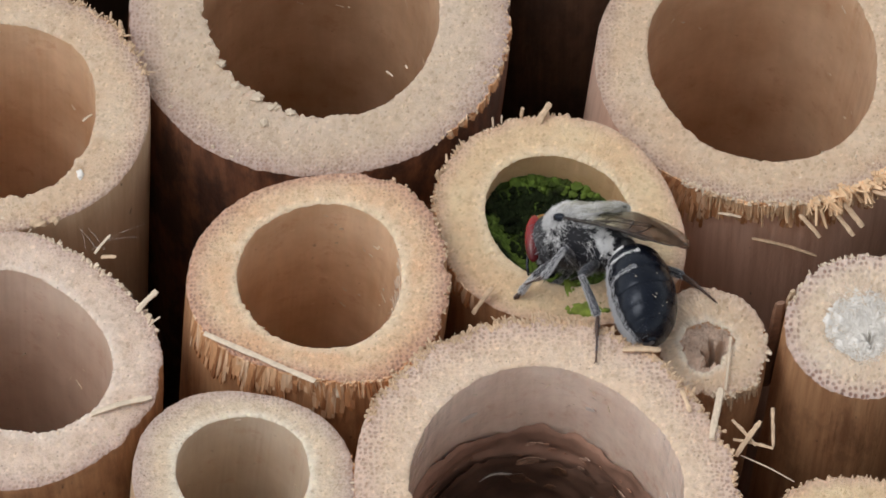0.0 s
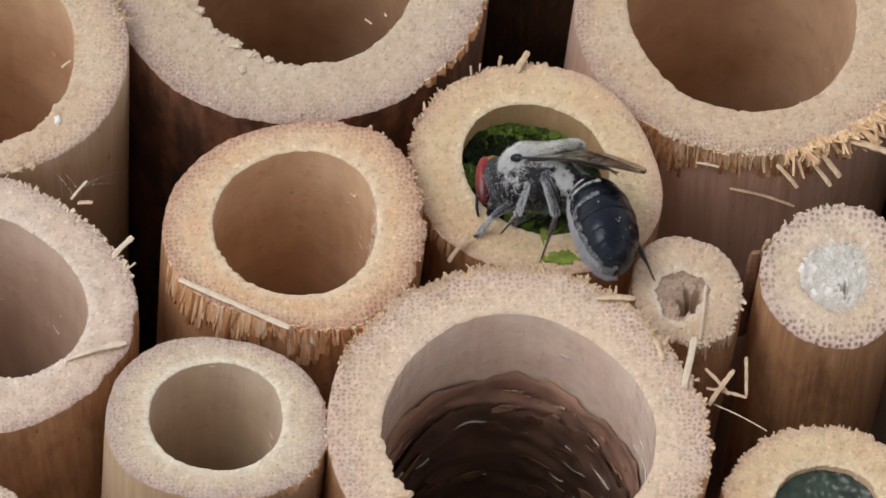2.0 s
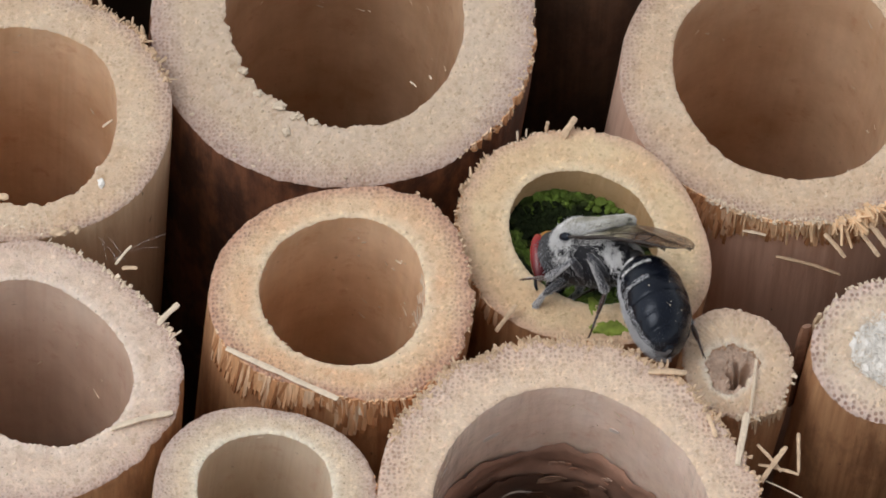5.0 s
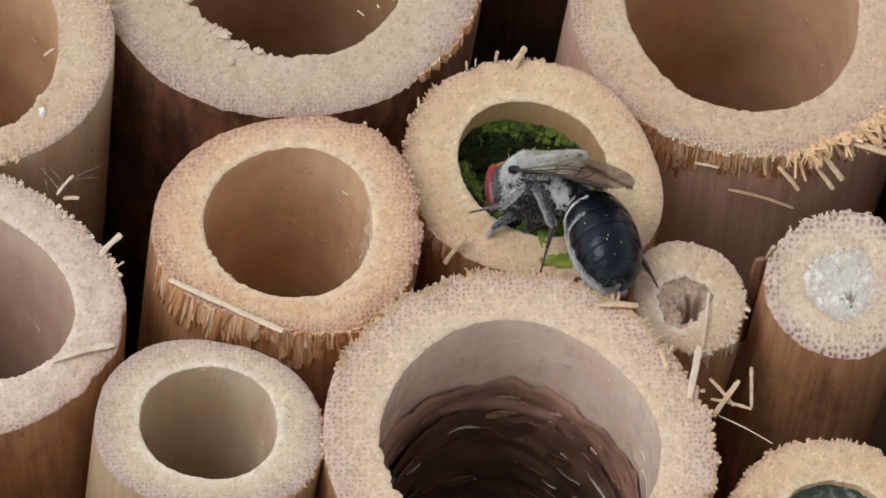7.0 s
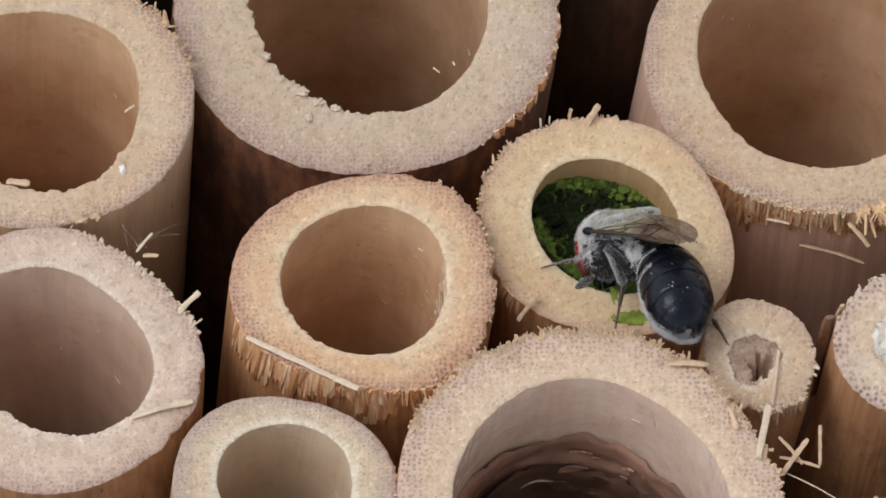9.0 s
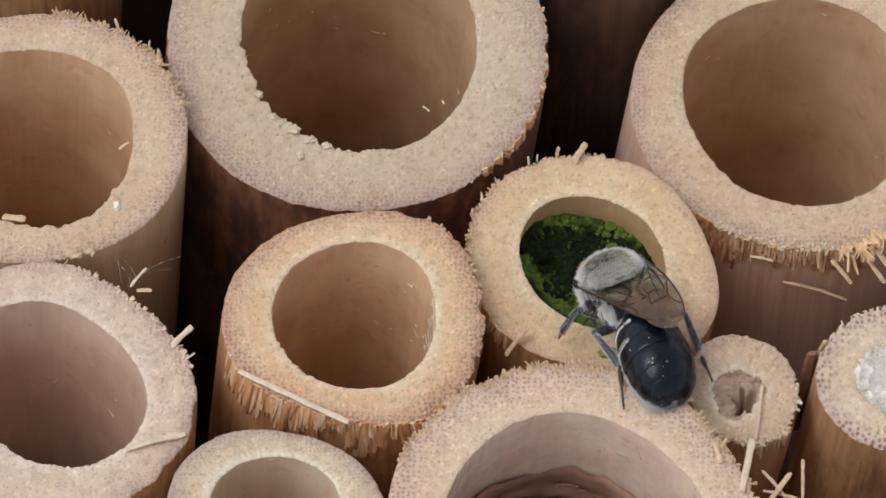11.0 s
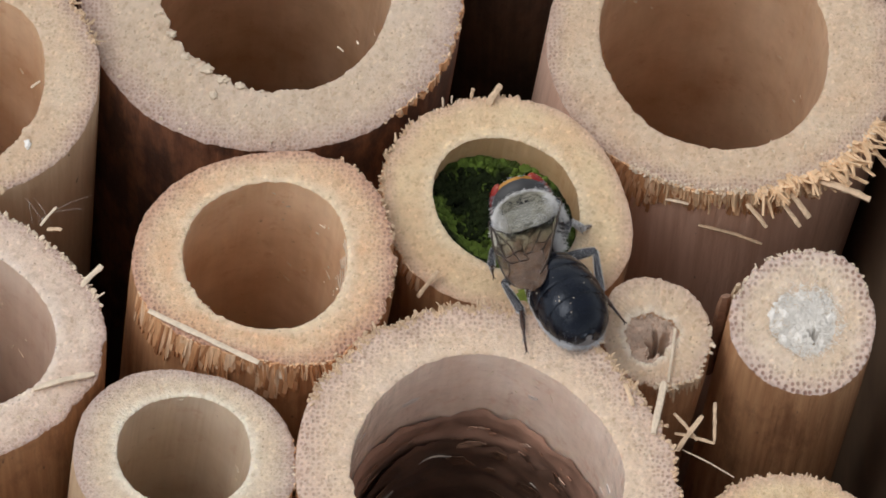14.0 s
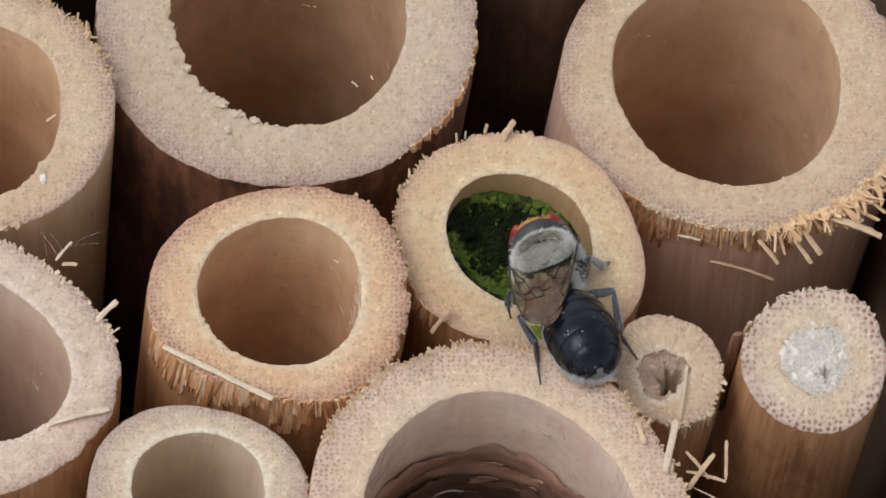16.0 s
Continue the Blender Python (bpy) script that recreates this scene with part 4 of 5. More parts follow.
pith_plug(O_["H"], C_["H"], 0.06, 0.45, (0.35, -0.8, 0.42), 0.4, 2.0, PITH, "white fluffy pith with a small hole", 33)

def fuzz(ob, c, level, count, reach, length, material, seed, hole):
    """Fluffy broken pith fibres over the plug."""
    rnd = random.Random(seed)
    verts, faces = [], []
    while len(verts) < count * 12:
        a, r = rnd.uniform(0, 2 * math.pi), reach * math.sqrt(rnd.random())
        x, y = r * math.cos(a), r * math.sin(a)
        if math.hypot(x - hole[0], y - hole[1]) < hole[2] * rnd.uniform(0.7, 1.2):
            continue
        splinter(verts, faces, (x, y, c.face_z(x, y) - level), (rnd.gauss(0, 1), rnd.gauss(0, 1), abs(rnd.gauss(0.3, 0.5))), length * rnd.uniform(0.3, 1.2), 0.04, 0.3, rnd.uniform(-0.6, 0.6), rnd)
    part("pith_fluff", mesh_of("pith_fluff", verts, faces, material, False), ob, "fluffy torn pith fibres", kind="stuff")


fuzz(O_["H"], C_["H"], 0.03, 1500, 2.15, 0.4, PITH, 341, (0.35, -0.8, 0.42))
fuzz(O_["H"], C_["H"], 0.02, 260, 2.5, 0.5, FIBRE_PALE, 343, (0.2, -0.2, 1.5))
fuzz(O_["G"], C_["G"], 0.25, 420, 1.6, 0.36, PITH_TAN, 342, (0.25, -0.55, 0.85))

# flaws inside the open bores: scratches, chips and dark specks
for k, count, seed in (("A", 12, 1), ("B", 26, 2), ("C", 14, 3), ("E", 9, 4), ("F", 9, 5), ("K", 10, 6), ("J", 14, 7)):
    rnd = random.Random(600 + seed)
    verts, faces = [], []
    for _ in range(count):
        th, d = radians(rnd.uniform(10, 170)), rnd.uniform(0.8, 11 if k != "J" else 4)
        p = Vector(C_[k].wall(th, d, 0.02))
        t = Vector((-math.sin(th), math.cos(th), 0)) * rnd.uniform(0.3, 1.0) + Vector((0, 0, rnd.gauss(0, 0.5)))
        splinter(verts, faces, p, t, rnd.uniform(0.12, 0.7), rnd.uniform(0.05, 0.11), 0.4, 0.0, rnd)
    part("bore_chips", mesh_of("bore_chips", verts, faces, FIBRE_PALE, False), O_[k], "fine pale chips on the bore wall", kind="stuff")

# old spider threads between two canes
WEB = simple("spider_silk", (0.8, 0.8, 0.8), 0.3, 0.05, 3000, 0)
for i, (p, q) in enumerate((((-20.0, 4.6, 98.6), (-19.6, 2.3, 99.6)), ((-19.6, 4.4, 98.9), (-18.4, 2.0, 99.9)), ((-19.2, 2.0, 100.1), (-16.2, 5.2, 98.0)),
                            ((-18.6, 2.6, 100.0), (-16.6, 3.9, 98.5)), ((-20.2, 4.5, 98.8), (-18.8, 1.9, 100.0)))):
    ob = sliver(p, q, 0.010, WEB, "fine spider thread between two canes", "spider_thread", 90 + i, 0.05, 1.0)
    tagged(ob, "fine spider thread between two canes", "spider thread", "spider threads")


# ---- the leafcutter bee ----
def chitin(name, colour, rough, coat=0.0, relief=0.25, scale=3500):
    m, nt, b = mat(name)
    v = coords(nt)
    n = noise_tex(nt, v, scale, 3)
    col = mix(nt, ramp(nt, noise_tex(nt, v, 700, 3), [(0.3, (0, 0, 0)), (0.7, (1, 1, 1))]), tuple(c * 0.7 for c in colour), tuple(c * 1.25 for c in colour))
    nt.links.new(col, b.inputs["Base Color"])
    wear = math_op(nt, "ADD", math_op(nt, "MULTIPLY", noise_tex(nt, v, 1300, 4), 0.22), rough - 0.11)
    nt.links.new(wear, b.inputs["Roughness"])
    b.inputs["Coat Weight"].default_value = coat
    bump(nt, b, n, relief, 0.00008)
    return m


BODY = chitin("black_chitin", (0.0035, 0.005, 0.010), 0.25, 0.0, 0.35, 5000)
BODY.node_tree.nodes["Principled BSDF"].inputs["Specular IOR Level"].default_value = 0.34
BODY.node_tree.nodes["Principled BSDF"].inputs["Specular Tint"].default_value = (0.80, 0.88, 1.0, 1)
BODY_MATT = chitin("dull_black_chitin", (0.035, 0.035, 0.037), 0.55)
LEG = chitin("dark_leg", (0.032, 0.034, 0.042), 0.42)
TARSUS = chitin("brown_tarsus", (0.06, 0.030, 0.02), 0.45)
HAIR = simple("grey_white_hair", (0.66, 0.66, 0.68), 0.6, 0.2, 2000, 0)
PILE_LIGHT = simple("olive_grey_hair", (0.62, 0.60, 0.50), 0.6, 0.25, 700, 0)
HAIR_WHITE = simple("white_hair", (0.90, 0.90, 0.90), 0.6, 0.1, 2000, 0)
PILE = simple("grey_skin_under_fur", (0.014, 0.0145, 0.019), 0.55, 0.4, 900, 0.4, 0.2)
BACK = simple("greyish_back_under_fur", (0.30, 0.30, 0.27), 0.7, 0.4, 800, 0.4, 0.2)
UNDERSIDE = simple("pale_underside", (0.20, 0.195, 0.20), 0.85, 0.3, 2500, 0.5, 0.2)
EYE_SHIMMER = simple("gold_eye_shimmer", (0.56, 0.33, 0.06), 0.4, 0.25, 420, 0.3, 0.3, (0.30, 0.07, 0.02))
HAIR_DARK = simple("smoky_hair", (0.20, 0.21, 0.24), 0.6, 0.3, 2000, 0)
HAIR_GREY = simple("mid_grey_hair", (0.40, 0.41, 0.44), 0.6, 0.3, 2000, 0)
HAIR_BLACK = simple("black_hair", (0.02, 0.02, 0.026), 0.45, 0.3, 2000, 0)
m, nt, b = mat("red_compound_eye")
v = coords(nt)
sep = nt.nodes.new("ShaderNodeSeparateXYZ")
nt.links.new(v, sep.inputs[0])
band = ramp(nt, math_op(nt, "ADD", math_op(nt, "MULTIPLY", sep.outputs["Z"], 380.0), 0.45), [(0.1, (0.08, 0.004, 0.006)), (0.5, (0.20, 0.008, 0.011)), (0.86, (0.25, 0.014, 0.012)), (1.0, (0.28, 0.035, 0.015))])
nt.links.new(band, b.inputs["Base Color"])
b.inputs["Roughness"].default_value = 0.26
vor = node(nt, "ShaderNodeTexVoronoi", Scale=16000.0)
nt.links.new(v, vor.inputs["Vector"])
bump(nt, b, vor.outputs["Distance"], 0.2, 0.00004)
EYE = m
m, nt, b = mat("smoky_wing_membrane")
v = coords(nt)
smoke = mix(nt, ramp(nt, noise_tex(nt, v, 420, 3), [(0.35, (0, 0, 0)), (0.7, (1, 1, 1))]), (0.085, 0.045, 0.026), (0.20, 0.115, 0.065))
along = nt.nodes.new("ShaderNodeAttribute")
along.attribute_name = "ring"
smoke = mix(nt, ramp(nt, along.outputs["Fac"], [(0.25, (1, 1, 1)), (0.55, (0, 0, 0))]), smoke, (0.62, 0.57, 0.38))
nt.links.new(smoke, b.inputs["Base Color"])
nt.links.new(ramp(nt, along.outputs["Fac"], [(0.25, (0.18, 0.18, 0.18)), (0.6, (0.55, 0.55, 0.55))]), b.inputs["Alpha"])
b.inputs["Roughness"].default_value = 0.12
b.inputs["IOR"].default_value, b.inputs["Coat Weight"].default_value, b.inputs["Coat Roughness"].default_value = 1.5, 0.5, 0.05
bump(nt, b, noise_tex(nt, v, 750, 2), 1.0, 0.0009)
WING = m
VEIN = chitin("dark_wing_vein", (0.022, 0.014, 0.011), 0.35)


def smooth_table(xs, ys, f):
    """A smooth curve through the given heights."""
    i = max(0, min(len(xs) - 2, next((k for k in range(len(xs) - 1) if f <= xs[k + 1]), len(xs) - 2)))

    def slope(k):
        a, b = max(0, k - 1), min(len(xs) - 1, k + 1)
        return (ys[b] - ys[a]) / (xs[b] - xs[a])

    h = xs[i + 1] - xs[i]
    g = max(0.0, min(1.0, (f - xs[i]) / h))
    return (ys[i] * (1 + 2 * g) * (1 - g) ** 2 + slope(i) * h * g * (1 - g) ** 2 + ys[i + 1] * g * g * (3 - 2 * g) + slope(i + 1) * h * g * g * (g - 1))


def bulge(a, w, h, k):
    """A point of a squarish oval at angle a."""
    c, s = math.cos(a), math.sin(a)
    return math.copysign(abs(c) ** k, c) * w, math.copysign(abs(s) ** k, s) * h


def surface_mesh(name, surf, material, rows=30, n=48):
    """A closed body from surf(u, angle); u runs along it from front to rear."""
    verts = [tuple(surf(i / (rows - 1), 2 * math.pi * j / n)) for i in range(rows) for j in range(n)]
    faces = grid_faces(rows, n)
    faces += [tuple(range(n - 1, -1, -1)), tuple((rows - 1) * n + j for j in range(n))]
    return mesh_of(name, verts, faces, material)


def surface_points(surf, count, seed, keep=lambda p: 1.0):
    """Random points of the body with their outward normals; keep gives the share of hairs that grow at a place."""
    rnd, out = random.Random(seed), []
    tries = 0
    while len(out) < count and tries < count * 30:
        tries += 1
        u, a = rnd.random(), rnd.uniform(0, 2 * math.pi)
        p = surf(u, a)
        if rnd.random() > keep(p):
            continue
        du, da = surf(min(1, u + 0.01), a) - surf(max(0, u - 0.01), a), surf(u, a + 0.03) - surf(u, a - 0.03)
        nrm = du.cross(da)
        if nrm.length < 1e-9:
            continue
        nrm.normalize()
        mid = (surf(u, 0) + surf(u, math.pi)) / 2
        out.append((p, nrm if nrm.dot(p - mid) > 0 else -nrm))
    return out


def egg(cx, cy, cz, rx, ry, rz, rows=18, n=36, square=1.0):
    def surf(u, a):
        t = math.pi * (0.012 + 0.976 * u)
        k = math.sin(t) ** square
        return Vector((cx + rx * math.cos(t), cy + ry * k * math.cos(a), cz + rz * k * math.sin(a)))
    return surf


def egg_mesh(name, material, *shape, rows=18, n=32, square=1.0):
    return surface_mesh(name, egg(*shape, square=square), material, rows, n)


def fur(points, length, width, material, name, parent, label, seed, sweep=(-0.5, 0, 0), jitter=0.35, clump=0.0):
    """Fine bent hairs, each a thin three-sided spike, from points given with their normals; clump draws neighbours the same way."""
    rnd = random.Random(seed)
    verts, faces = [], []
    for p, nrm in points:
        q = Vector(p) * 2.6 + Vector((seed, 0, 0))
        lean = Vector((noise.noise(q), noise.noise(q + Vector((7, 0, 0))), noise.noise(q + Vector((0, 9, 0))))) * clump
        d = (Vector(nrm) + Vector(sweep) + lean + Vector((rnd.gauss(0, jitter), rnd.gauss(0, jitter), rnd.gauss(0, jitter)))).normalized()
        L, base = length * rnd.uniform(0.45, 1.25), len(verts)
        u = d.orthogonal().normalized()
        w = d.cross(u)
        p = Vector(p) - d * 0.04
        half = p + d * L * 0.55
        for k in range(3):
            a = 2 * math.pi * k / 3
            verts.append(tuple(p + (u * math.cos(a) + w * math.sin(a)) * width))
        for k in range(3):
            a = 2 * math.pi * k / 3
            verts.append(tuple(half + (u * math.cos(a) + w * math.sin(a)) * width * 0.7))
        verts.append(tuple(half + (d + Vector(sweep) * 0.4 + lean * 0.5 - Vector(nrm) * 0.25).normalized() * L * 0.45))
        for k in range(3):
            m = (k + 1) % 3
            faces += [(base + k, base + m, base + 3 + m, base + 3 + k), (base + 3 + k, base + 3 + m, base + 6)]
    return part(name, mesh_of(name, verts, faces, material, False), parent, label, None, "stuff")


def rod(points, radii, n=8, flat=1.0):
    verts, faces = [], []
    for i, (p, r) in enumerate(zip(points, radii)):
        d = (Vector(points[min(i + 1, len(points) - 1)]) - Vector(points[max(i - 1, 0)])).normalized()
        u = d.cross(Vector((0.1, 1, 0.2))).normalized()
        w = d.cross(u)
        for k in range(n):
            a = 2 * math.pi * k / n
            verts.append(tuple(Vector(p) + (u * math.cos(a) + w * math.sin(a) * flat) * r))
    faces = grid_faces(len(points), n)
    faces += [tuple(range(n - 1, -1, -1)), tuple((len(points) - 1) * n + k for k in range(n))]
    return verts, faces


bee = thing("leafcutter_bee", 9.4, 2.5, 100.6, "black bee with white-grey fur, red eyes and smoky wings", "bee")
# thorax: length along x, half width, top and bottom
TX = (-2.75, -2.5, -2.1, -1.5, -1.0, -0.4, 0.5, 1.4, 2.1, 2.5, 2.65)
TW = (0.45, 0.75, 1.05, 1.38, 1.62, 1.88, 2.04, 1.94, 1.60, 1.2, 0.7)
TT = (-0.25, -0.05, 0.25, 0.75, 1.30, 1.80, 1.96, 1.86, 1.50, 1.05, 0.6)
TB = (-0.9, -1.25, -1.6, -1.9, -2.05, -2.1, -2.1, -2.0, -1.75, -1.35, -0.8)


def thorax_surface(u, a):
    x = 2.65 - 5.4 * u
    w, top, low = (smooth_table(TX, t, x) for t in (TW, TT, TB))
    y, z = bulge(a, w, (top - low) / 2, 0.85)
    return Vector((x, y, (top + low) / 2 + z))


def shield_surface(u, a):
    """The hind shield, a thick ledge that overhangs the waist."""
    x = 0.1 - 2.36 * u
    w = 1.55 * math.sqrt(max(0.0, 1 - max(0.0, (u - 0.30) / 0.71) ** 2.4)) + 0.02
    h = 0.34 * (1 - 0.1 * u) * math.sqrt(max(0.0, 1 - max(0.0, (u - 0.80) / 0.205) ** 2)) + 0.01
    y, z = bulge(a, w, h, 0.7)
    return Vector((x, y, 1.60 + 0.24 * u + z - 0.16 * y * y * (1 - 0.5 * u)))


thorax = part("thorax", surface_mesh("thorax", thorax_surface, PILE, 40, 60), bee, "rounded thorax under dense grey-white fur")
shield = part("scutellum", surface_mesh("scutellum", shield_surface, BACK, 24, 48), thorax, "blunt hind shield of the thorax")


def grown(p, scale=2.2, shift=0.0):
    """A patchy share of hairs."""
    return max(0.0, min(1.0, 0.5 + 1.6 * noise.noise(Vector(p) * scale + Vector((shift, 0, 0)))))


def on_back(p):
    return 1.0 if p.z > 0.95 and abs(p.y) < 1.75 and -1.6 < p.x < 2.2 else 0.0


def back_edge(p):
    """The white border round the back: the front collar and the two sides."""
    side = max(0.0, min(1.0, (abs(p.y) - 1.15) * 2.4)) if p.z > 0.75 else 0.0
    return max(side, max(0.0, min(1.0, (p.x - 1.25) * 2.0)) if p.z > 0.1 else 0.0)


def flank(p):
    if abs(p.y) < 0.9 or p.z > 0.7:
        return 0.0
    front = math.exp(-((p.x - 1.2) / 0.7) ** 2 - ((p.z - 0.1) / 0.75) ** 2)
    rear = 1.2 * math.exp(-((p.x + 1.9) / 0.7) ** 2 - ((p.z + 0.2) / 0.8) ** 2)
    return max(front, rear) ** 1.5 * grown(p, 2.4)


fur(surface_points(thorax_surface, 8000, 3, lambda p: on_back(p) * (0.45 + 0.55 * grown(p, 1.3, 4))), 0.20, 0.014, PILE_LIGHT, "fur", thorax, "short olive-grey fur on the back", 4, (-1.3, 0, 0), 0.35, 0.6)
fur(surface_points(thorax_surface, 5200, 11, back_edge), 0.40, 0.012, HAIR_WHITE, "fur", thorax, "white fur round the back", 12, (-0.8, 0, 0.1), 0.3, 0.6)
fur(surface_points(thorax_surface, 4600, 1, flank), 0.50, 0.012, HAIR_WHITE, "fur", thorax, "white tufts on the dark flanks", 2, (-0.6, 0, -0.25), 0.3, 0.7)
fur(surface_points(thorax_surface, 2400, 31, lambda p: (1.0 if 0.30 < p.z < 1.05 and abs(p.y) > 0.9 else 0.0) * (0.3 + 0.7 * grown(p, 1.8))), 0.42, 0.012, HAIR_WHITE, "fur", thorax, "white hair under the wing bases", 32, (-0.7, 0, 0.0), 0.28, 0.5)
fur(surface_points(thorax_surface, 1000, 21, lambda p: 1.0 if p.z < 0.6 else 0.0), 0.36, 0.009, HAIR_GREY, "fur", thorax, "fine silvery hair on the dark flanks", 22, (-0.7, 0, -0.2), 0.3, 0.5)
fur(surface_points(shield_surface, 3600, 5, lambda p: (1.0 if p.z > 1.60 - 0.14 * p.y * p.y else 0.0) * (0.5 + 0.5 * grown(p, 1.5))), 0.18, 0.016, PILE_LIGHT, "fur", shield, "short cream fur on the hind shield", 6, (-1.5, 0, 0), 0.3, 0.4)
fur(surface_points(shield_surface, 3600, 15, lambda p: 1.0 if p.x < -1.85 or abs(p.y) > 1.15 else 0.12), 0.19, 0.013, HAIR_WHITE, "fur", shield, "dense white fringe of the hind shield", 16, (-0.8, 0, 0.1), 0.25, 0.3)
for side in (1, -1):
    part("tegula", egg_mesh("tegula", BODY, 0.86, side * 2.08, 0.86, 0.42, 0.22, 0.26), thorax, "glossy black wing-base scale")

# head: a short wide disc with the eyes down its two sides
head = part("head", egg_mesh("head", BODY_MATT, 0.5, 0, 0, 0.80, 1.82, 1.66, square=0.7, n=48), bee, "black head with grey facial hair", pose(2.45 * MM, 0, -0.25 * MM, 0, 10, 0))
# Gold band over the head stands in for the eyes' iridescent reflection.
part("eye_shimmer_band", mesh_of("eye_shimmer_band", *rod([(0.66, 1.25 * math.sin(a), 1.58 - 0.34 * (1 - math.cos(a)) * 2) for a in (-1.2, -0.9, -0.55, -0.2, 0.2, 0.55, 0.9, 1.2)], [0.12, 0.15, 0.17, 0.18, 0.18, 0.17, 0.15, 0.12], 10), EYE_SHIMMER), head, "gold band painted for the iridescent shimmer of the eyes")
for side in (1, -1):
    eye = egg(0, 0, 0, 0.48, 0.56, 1.50)
    at = Matrix.Translation((0.86 * MM, side * 1.34 * MM, 0.16 * MM)) @ Euler((side * radians(13), radians(4), side * radians(-28))).to_matrix().to_4x4()
    part("compound_eye", surface_mesh("compound_eye", eye, EYE, 20, 32), head, "large red eye with an orange upper edge", at)
    pts = [(1.40, side * 0.35, 0.0), (1.72, side * 0.5, -0.1), (1.9, side * 0.6, -0.6), (1.95, side * 0.75, -1.2), (1.9, side * 0.8, -1.8)]
    part("antenna", mesh_of("antenna", *rod(pts, [0.09, 0.09, 0.10, 0.10, 0.07]), BODY), head, "black elbowed antenna")
    part("mandible", mesh_of("mandible", *rod([(0.8, side * 0.75, -1.2), (1.2, side * 0.6, -1.75), (1.4, side * 0.15, -1.95)], [0.28, 0.25, 0.12]), BODY), head, "black toothed jaw")
HEAD_SKIN = egg(0.5, 0, 0, 0.80, 1.82, 1.66, square=0.7)
fur(surface_points(HEAD_SKIN, 1500, 7, lambda p: 1.0 if p.x < 0.75 and p.z < 1.1 else 0.0), 0.30, 0.012, HAIR_DARK, "fur", head, "smoky hair behind the eyes", 8, (-0.1, 0, -0.3), 0.3, 0.5)
fur(surface_points(HEAD_SKIN, 420, 9, lambda p: grown(p, 2.0) if p.x < 0.6 and p.z < 0.8 else 0.0), 0.36, 0.012, HAIR, "fur", head, "grey hair on the cheeks", 10, (-0.1, 0, -0.4), 0.3, 0.5)
fur(surface_points(HEAD_SKIN, 900, 17, lambda p: 1.0 if p.x > 0.7 and (p.z < -0.2 or abs(p.y) < 0.7) else 0.0), 0.3, 0.014, HAIR, "fur", head, "grey hair on the face", 18, (0.1, 0, -0.3), 0.3, 0.3)

# abdomen: overlapping plates on a blunt barrel that curls down to its tip
ABD = 6.35
AF = (0.0, 0.05, 0.14, 0.28, 0.48, 0.68, 0.83, 0.93, 0.985, 1.0)
AW = (0.60, 1.05, 1.52, 1.86, 2.04, 2.00, 1.70, 1.22, 0.62, 0.05)
AH = (0.55, 0.95, 1.40, 1.72, 1.86, 1.78, 1.46, 1.02, 0.50, 0.05)


def abd_ring(f):
    """Centre and half sizes of the abdomen at fraction f of its length."""
    return (-ABD * f, 0, -0.05 - 0.85 * f * f), smooth_table(AF, AW, f), smooth_table(AF, AH, f)


def abdomen_surface(u, a):
    (cx, cy, cz), w, h = abd_ring(u)
    return Vector((cx, cy + w * math.cos(a), cz + h * math.sin(a)))


def arc_plate(f0, f1, a0, a1, n=56, m=12):
    """A bent plate over the back between two fractions of the length and two angles; its rear edge stands proud of the next."""
    verts = []
    for thick in (0.0, -0.09):
        for k in range(m + 1):
            g = k / m
            (cx, cy, cz), w, h = abd_ring(min(0.995, f0 + (f1 - f0) * g))
            lip = 0.02 + 0.075 * math.sin(math.pi * 0.5 * min(1.0, g * 1.25)) - (0.05 * max(0.0, (g - 0.86) / 0.14) ** 2) + thick
            for j in range(n):
                a = radians(a0 + (a1 - a0) * j / (n - 1))
                wob = 0.012 * noise.noise(Vector((cx * 1.5, math.cos(a) * 3, math.sin(a) * 3)))
                verts.append((cx, cy + (w + lip + wob) * math.cos(a), cz + (h + lip + wob) * math.sin(a)))
    k = (m + 1) * n
    faces = [tuple(reversed(f)) for f in grid_faces(m + 1, n, False)] + grid_faces(m + 1, n, False, k)
    faces += [(m * n + j, m * n + j + 1, k + m * n + j + 1, k + m * n + j) for j in range(n - 1)]
    for j in (0, n - 1):
        faces += [(i * n + j, (i + 1) * n + j, k + (i + 1) * n + j, k + i * n + j) for i in range(m)]
    return verts, faces


WAIST = (-2.79, 0.0, -0.63)
abdomen = part("abdomen", surface_mesh("abdomen", abdomen_surface, UNDERSIDE, 40, 48), bee, "blue-black abdomen with pale side bands and pale underside", Matrix.Translation(Vector(WAIST) * MM))
part("waist", egg_mesh("waist", BODY_MATT, 0.15, 0, 0, 0.6, 0.6, 0.55), abdomen, "narrow black waist")
cuts = [0.01, 0.195, 0.385, 0.56, 0.735, 0.87, 0.985]
for i in range(6):
    v_, f_ = arc_plate(cuts[i], cuts[i + 1] + 0.012, -43, 223)
    part("abdomen_plate", mesh_of("abdomen_plate", v_, f_, BODY), abdomen, "glossy blue-black plate")


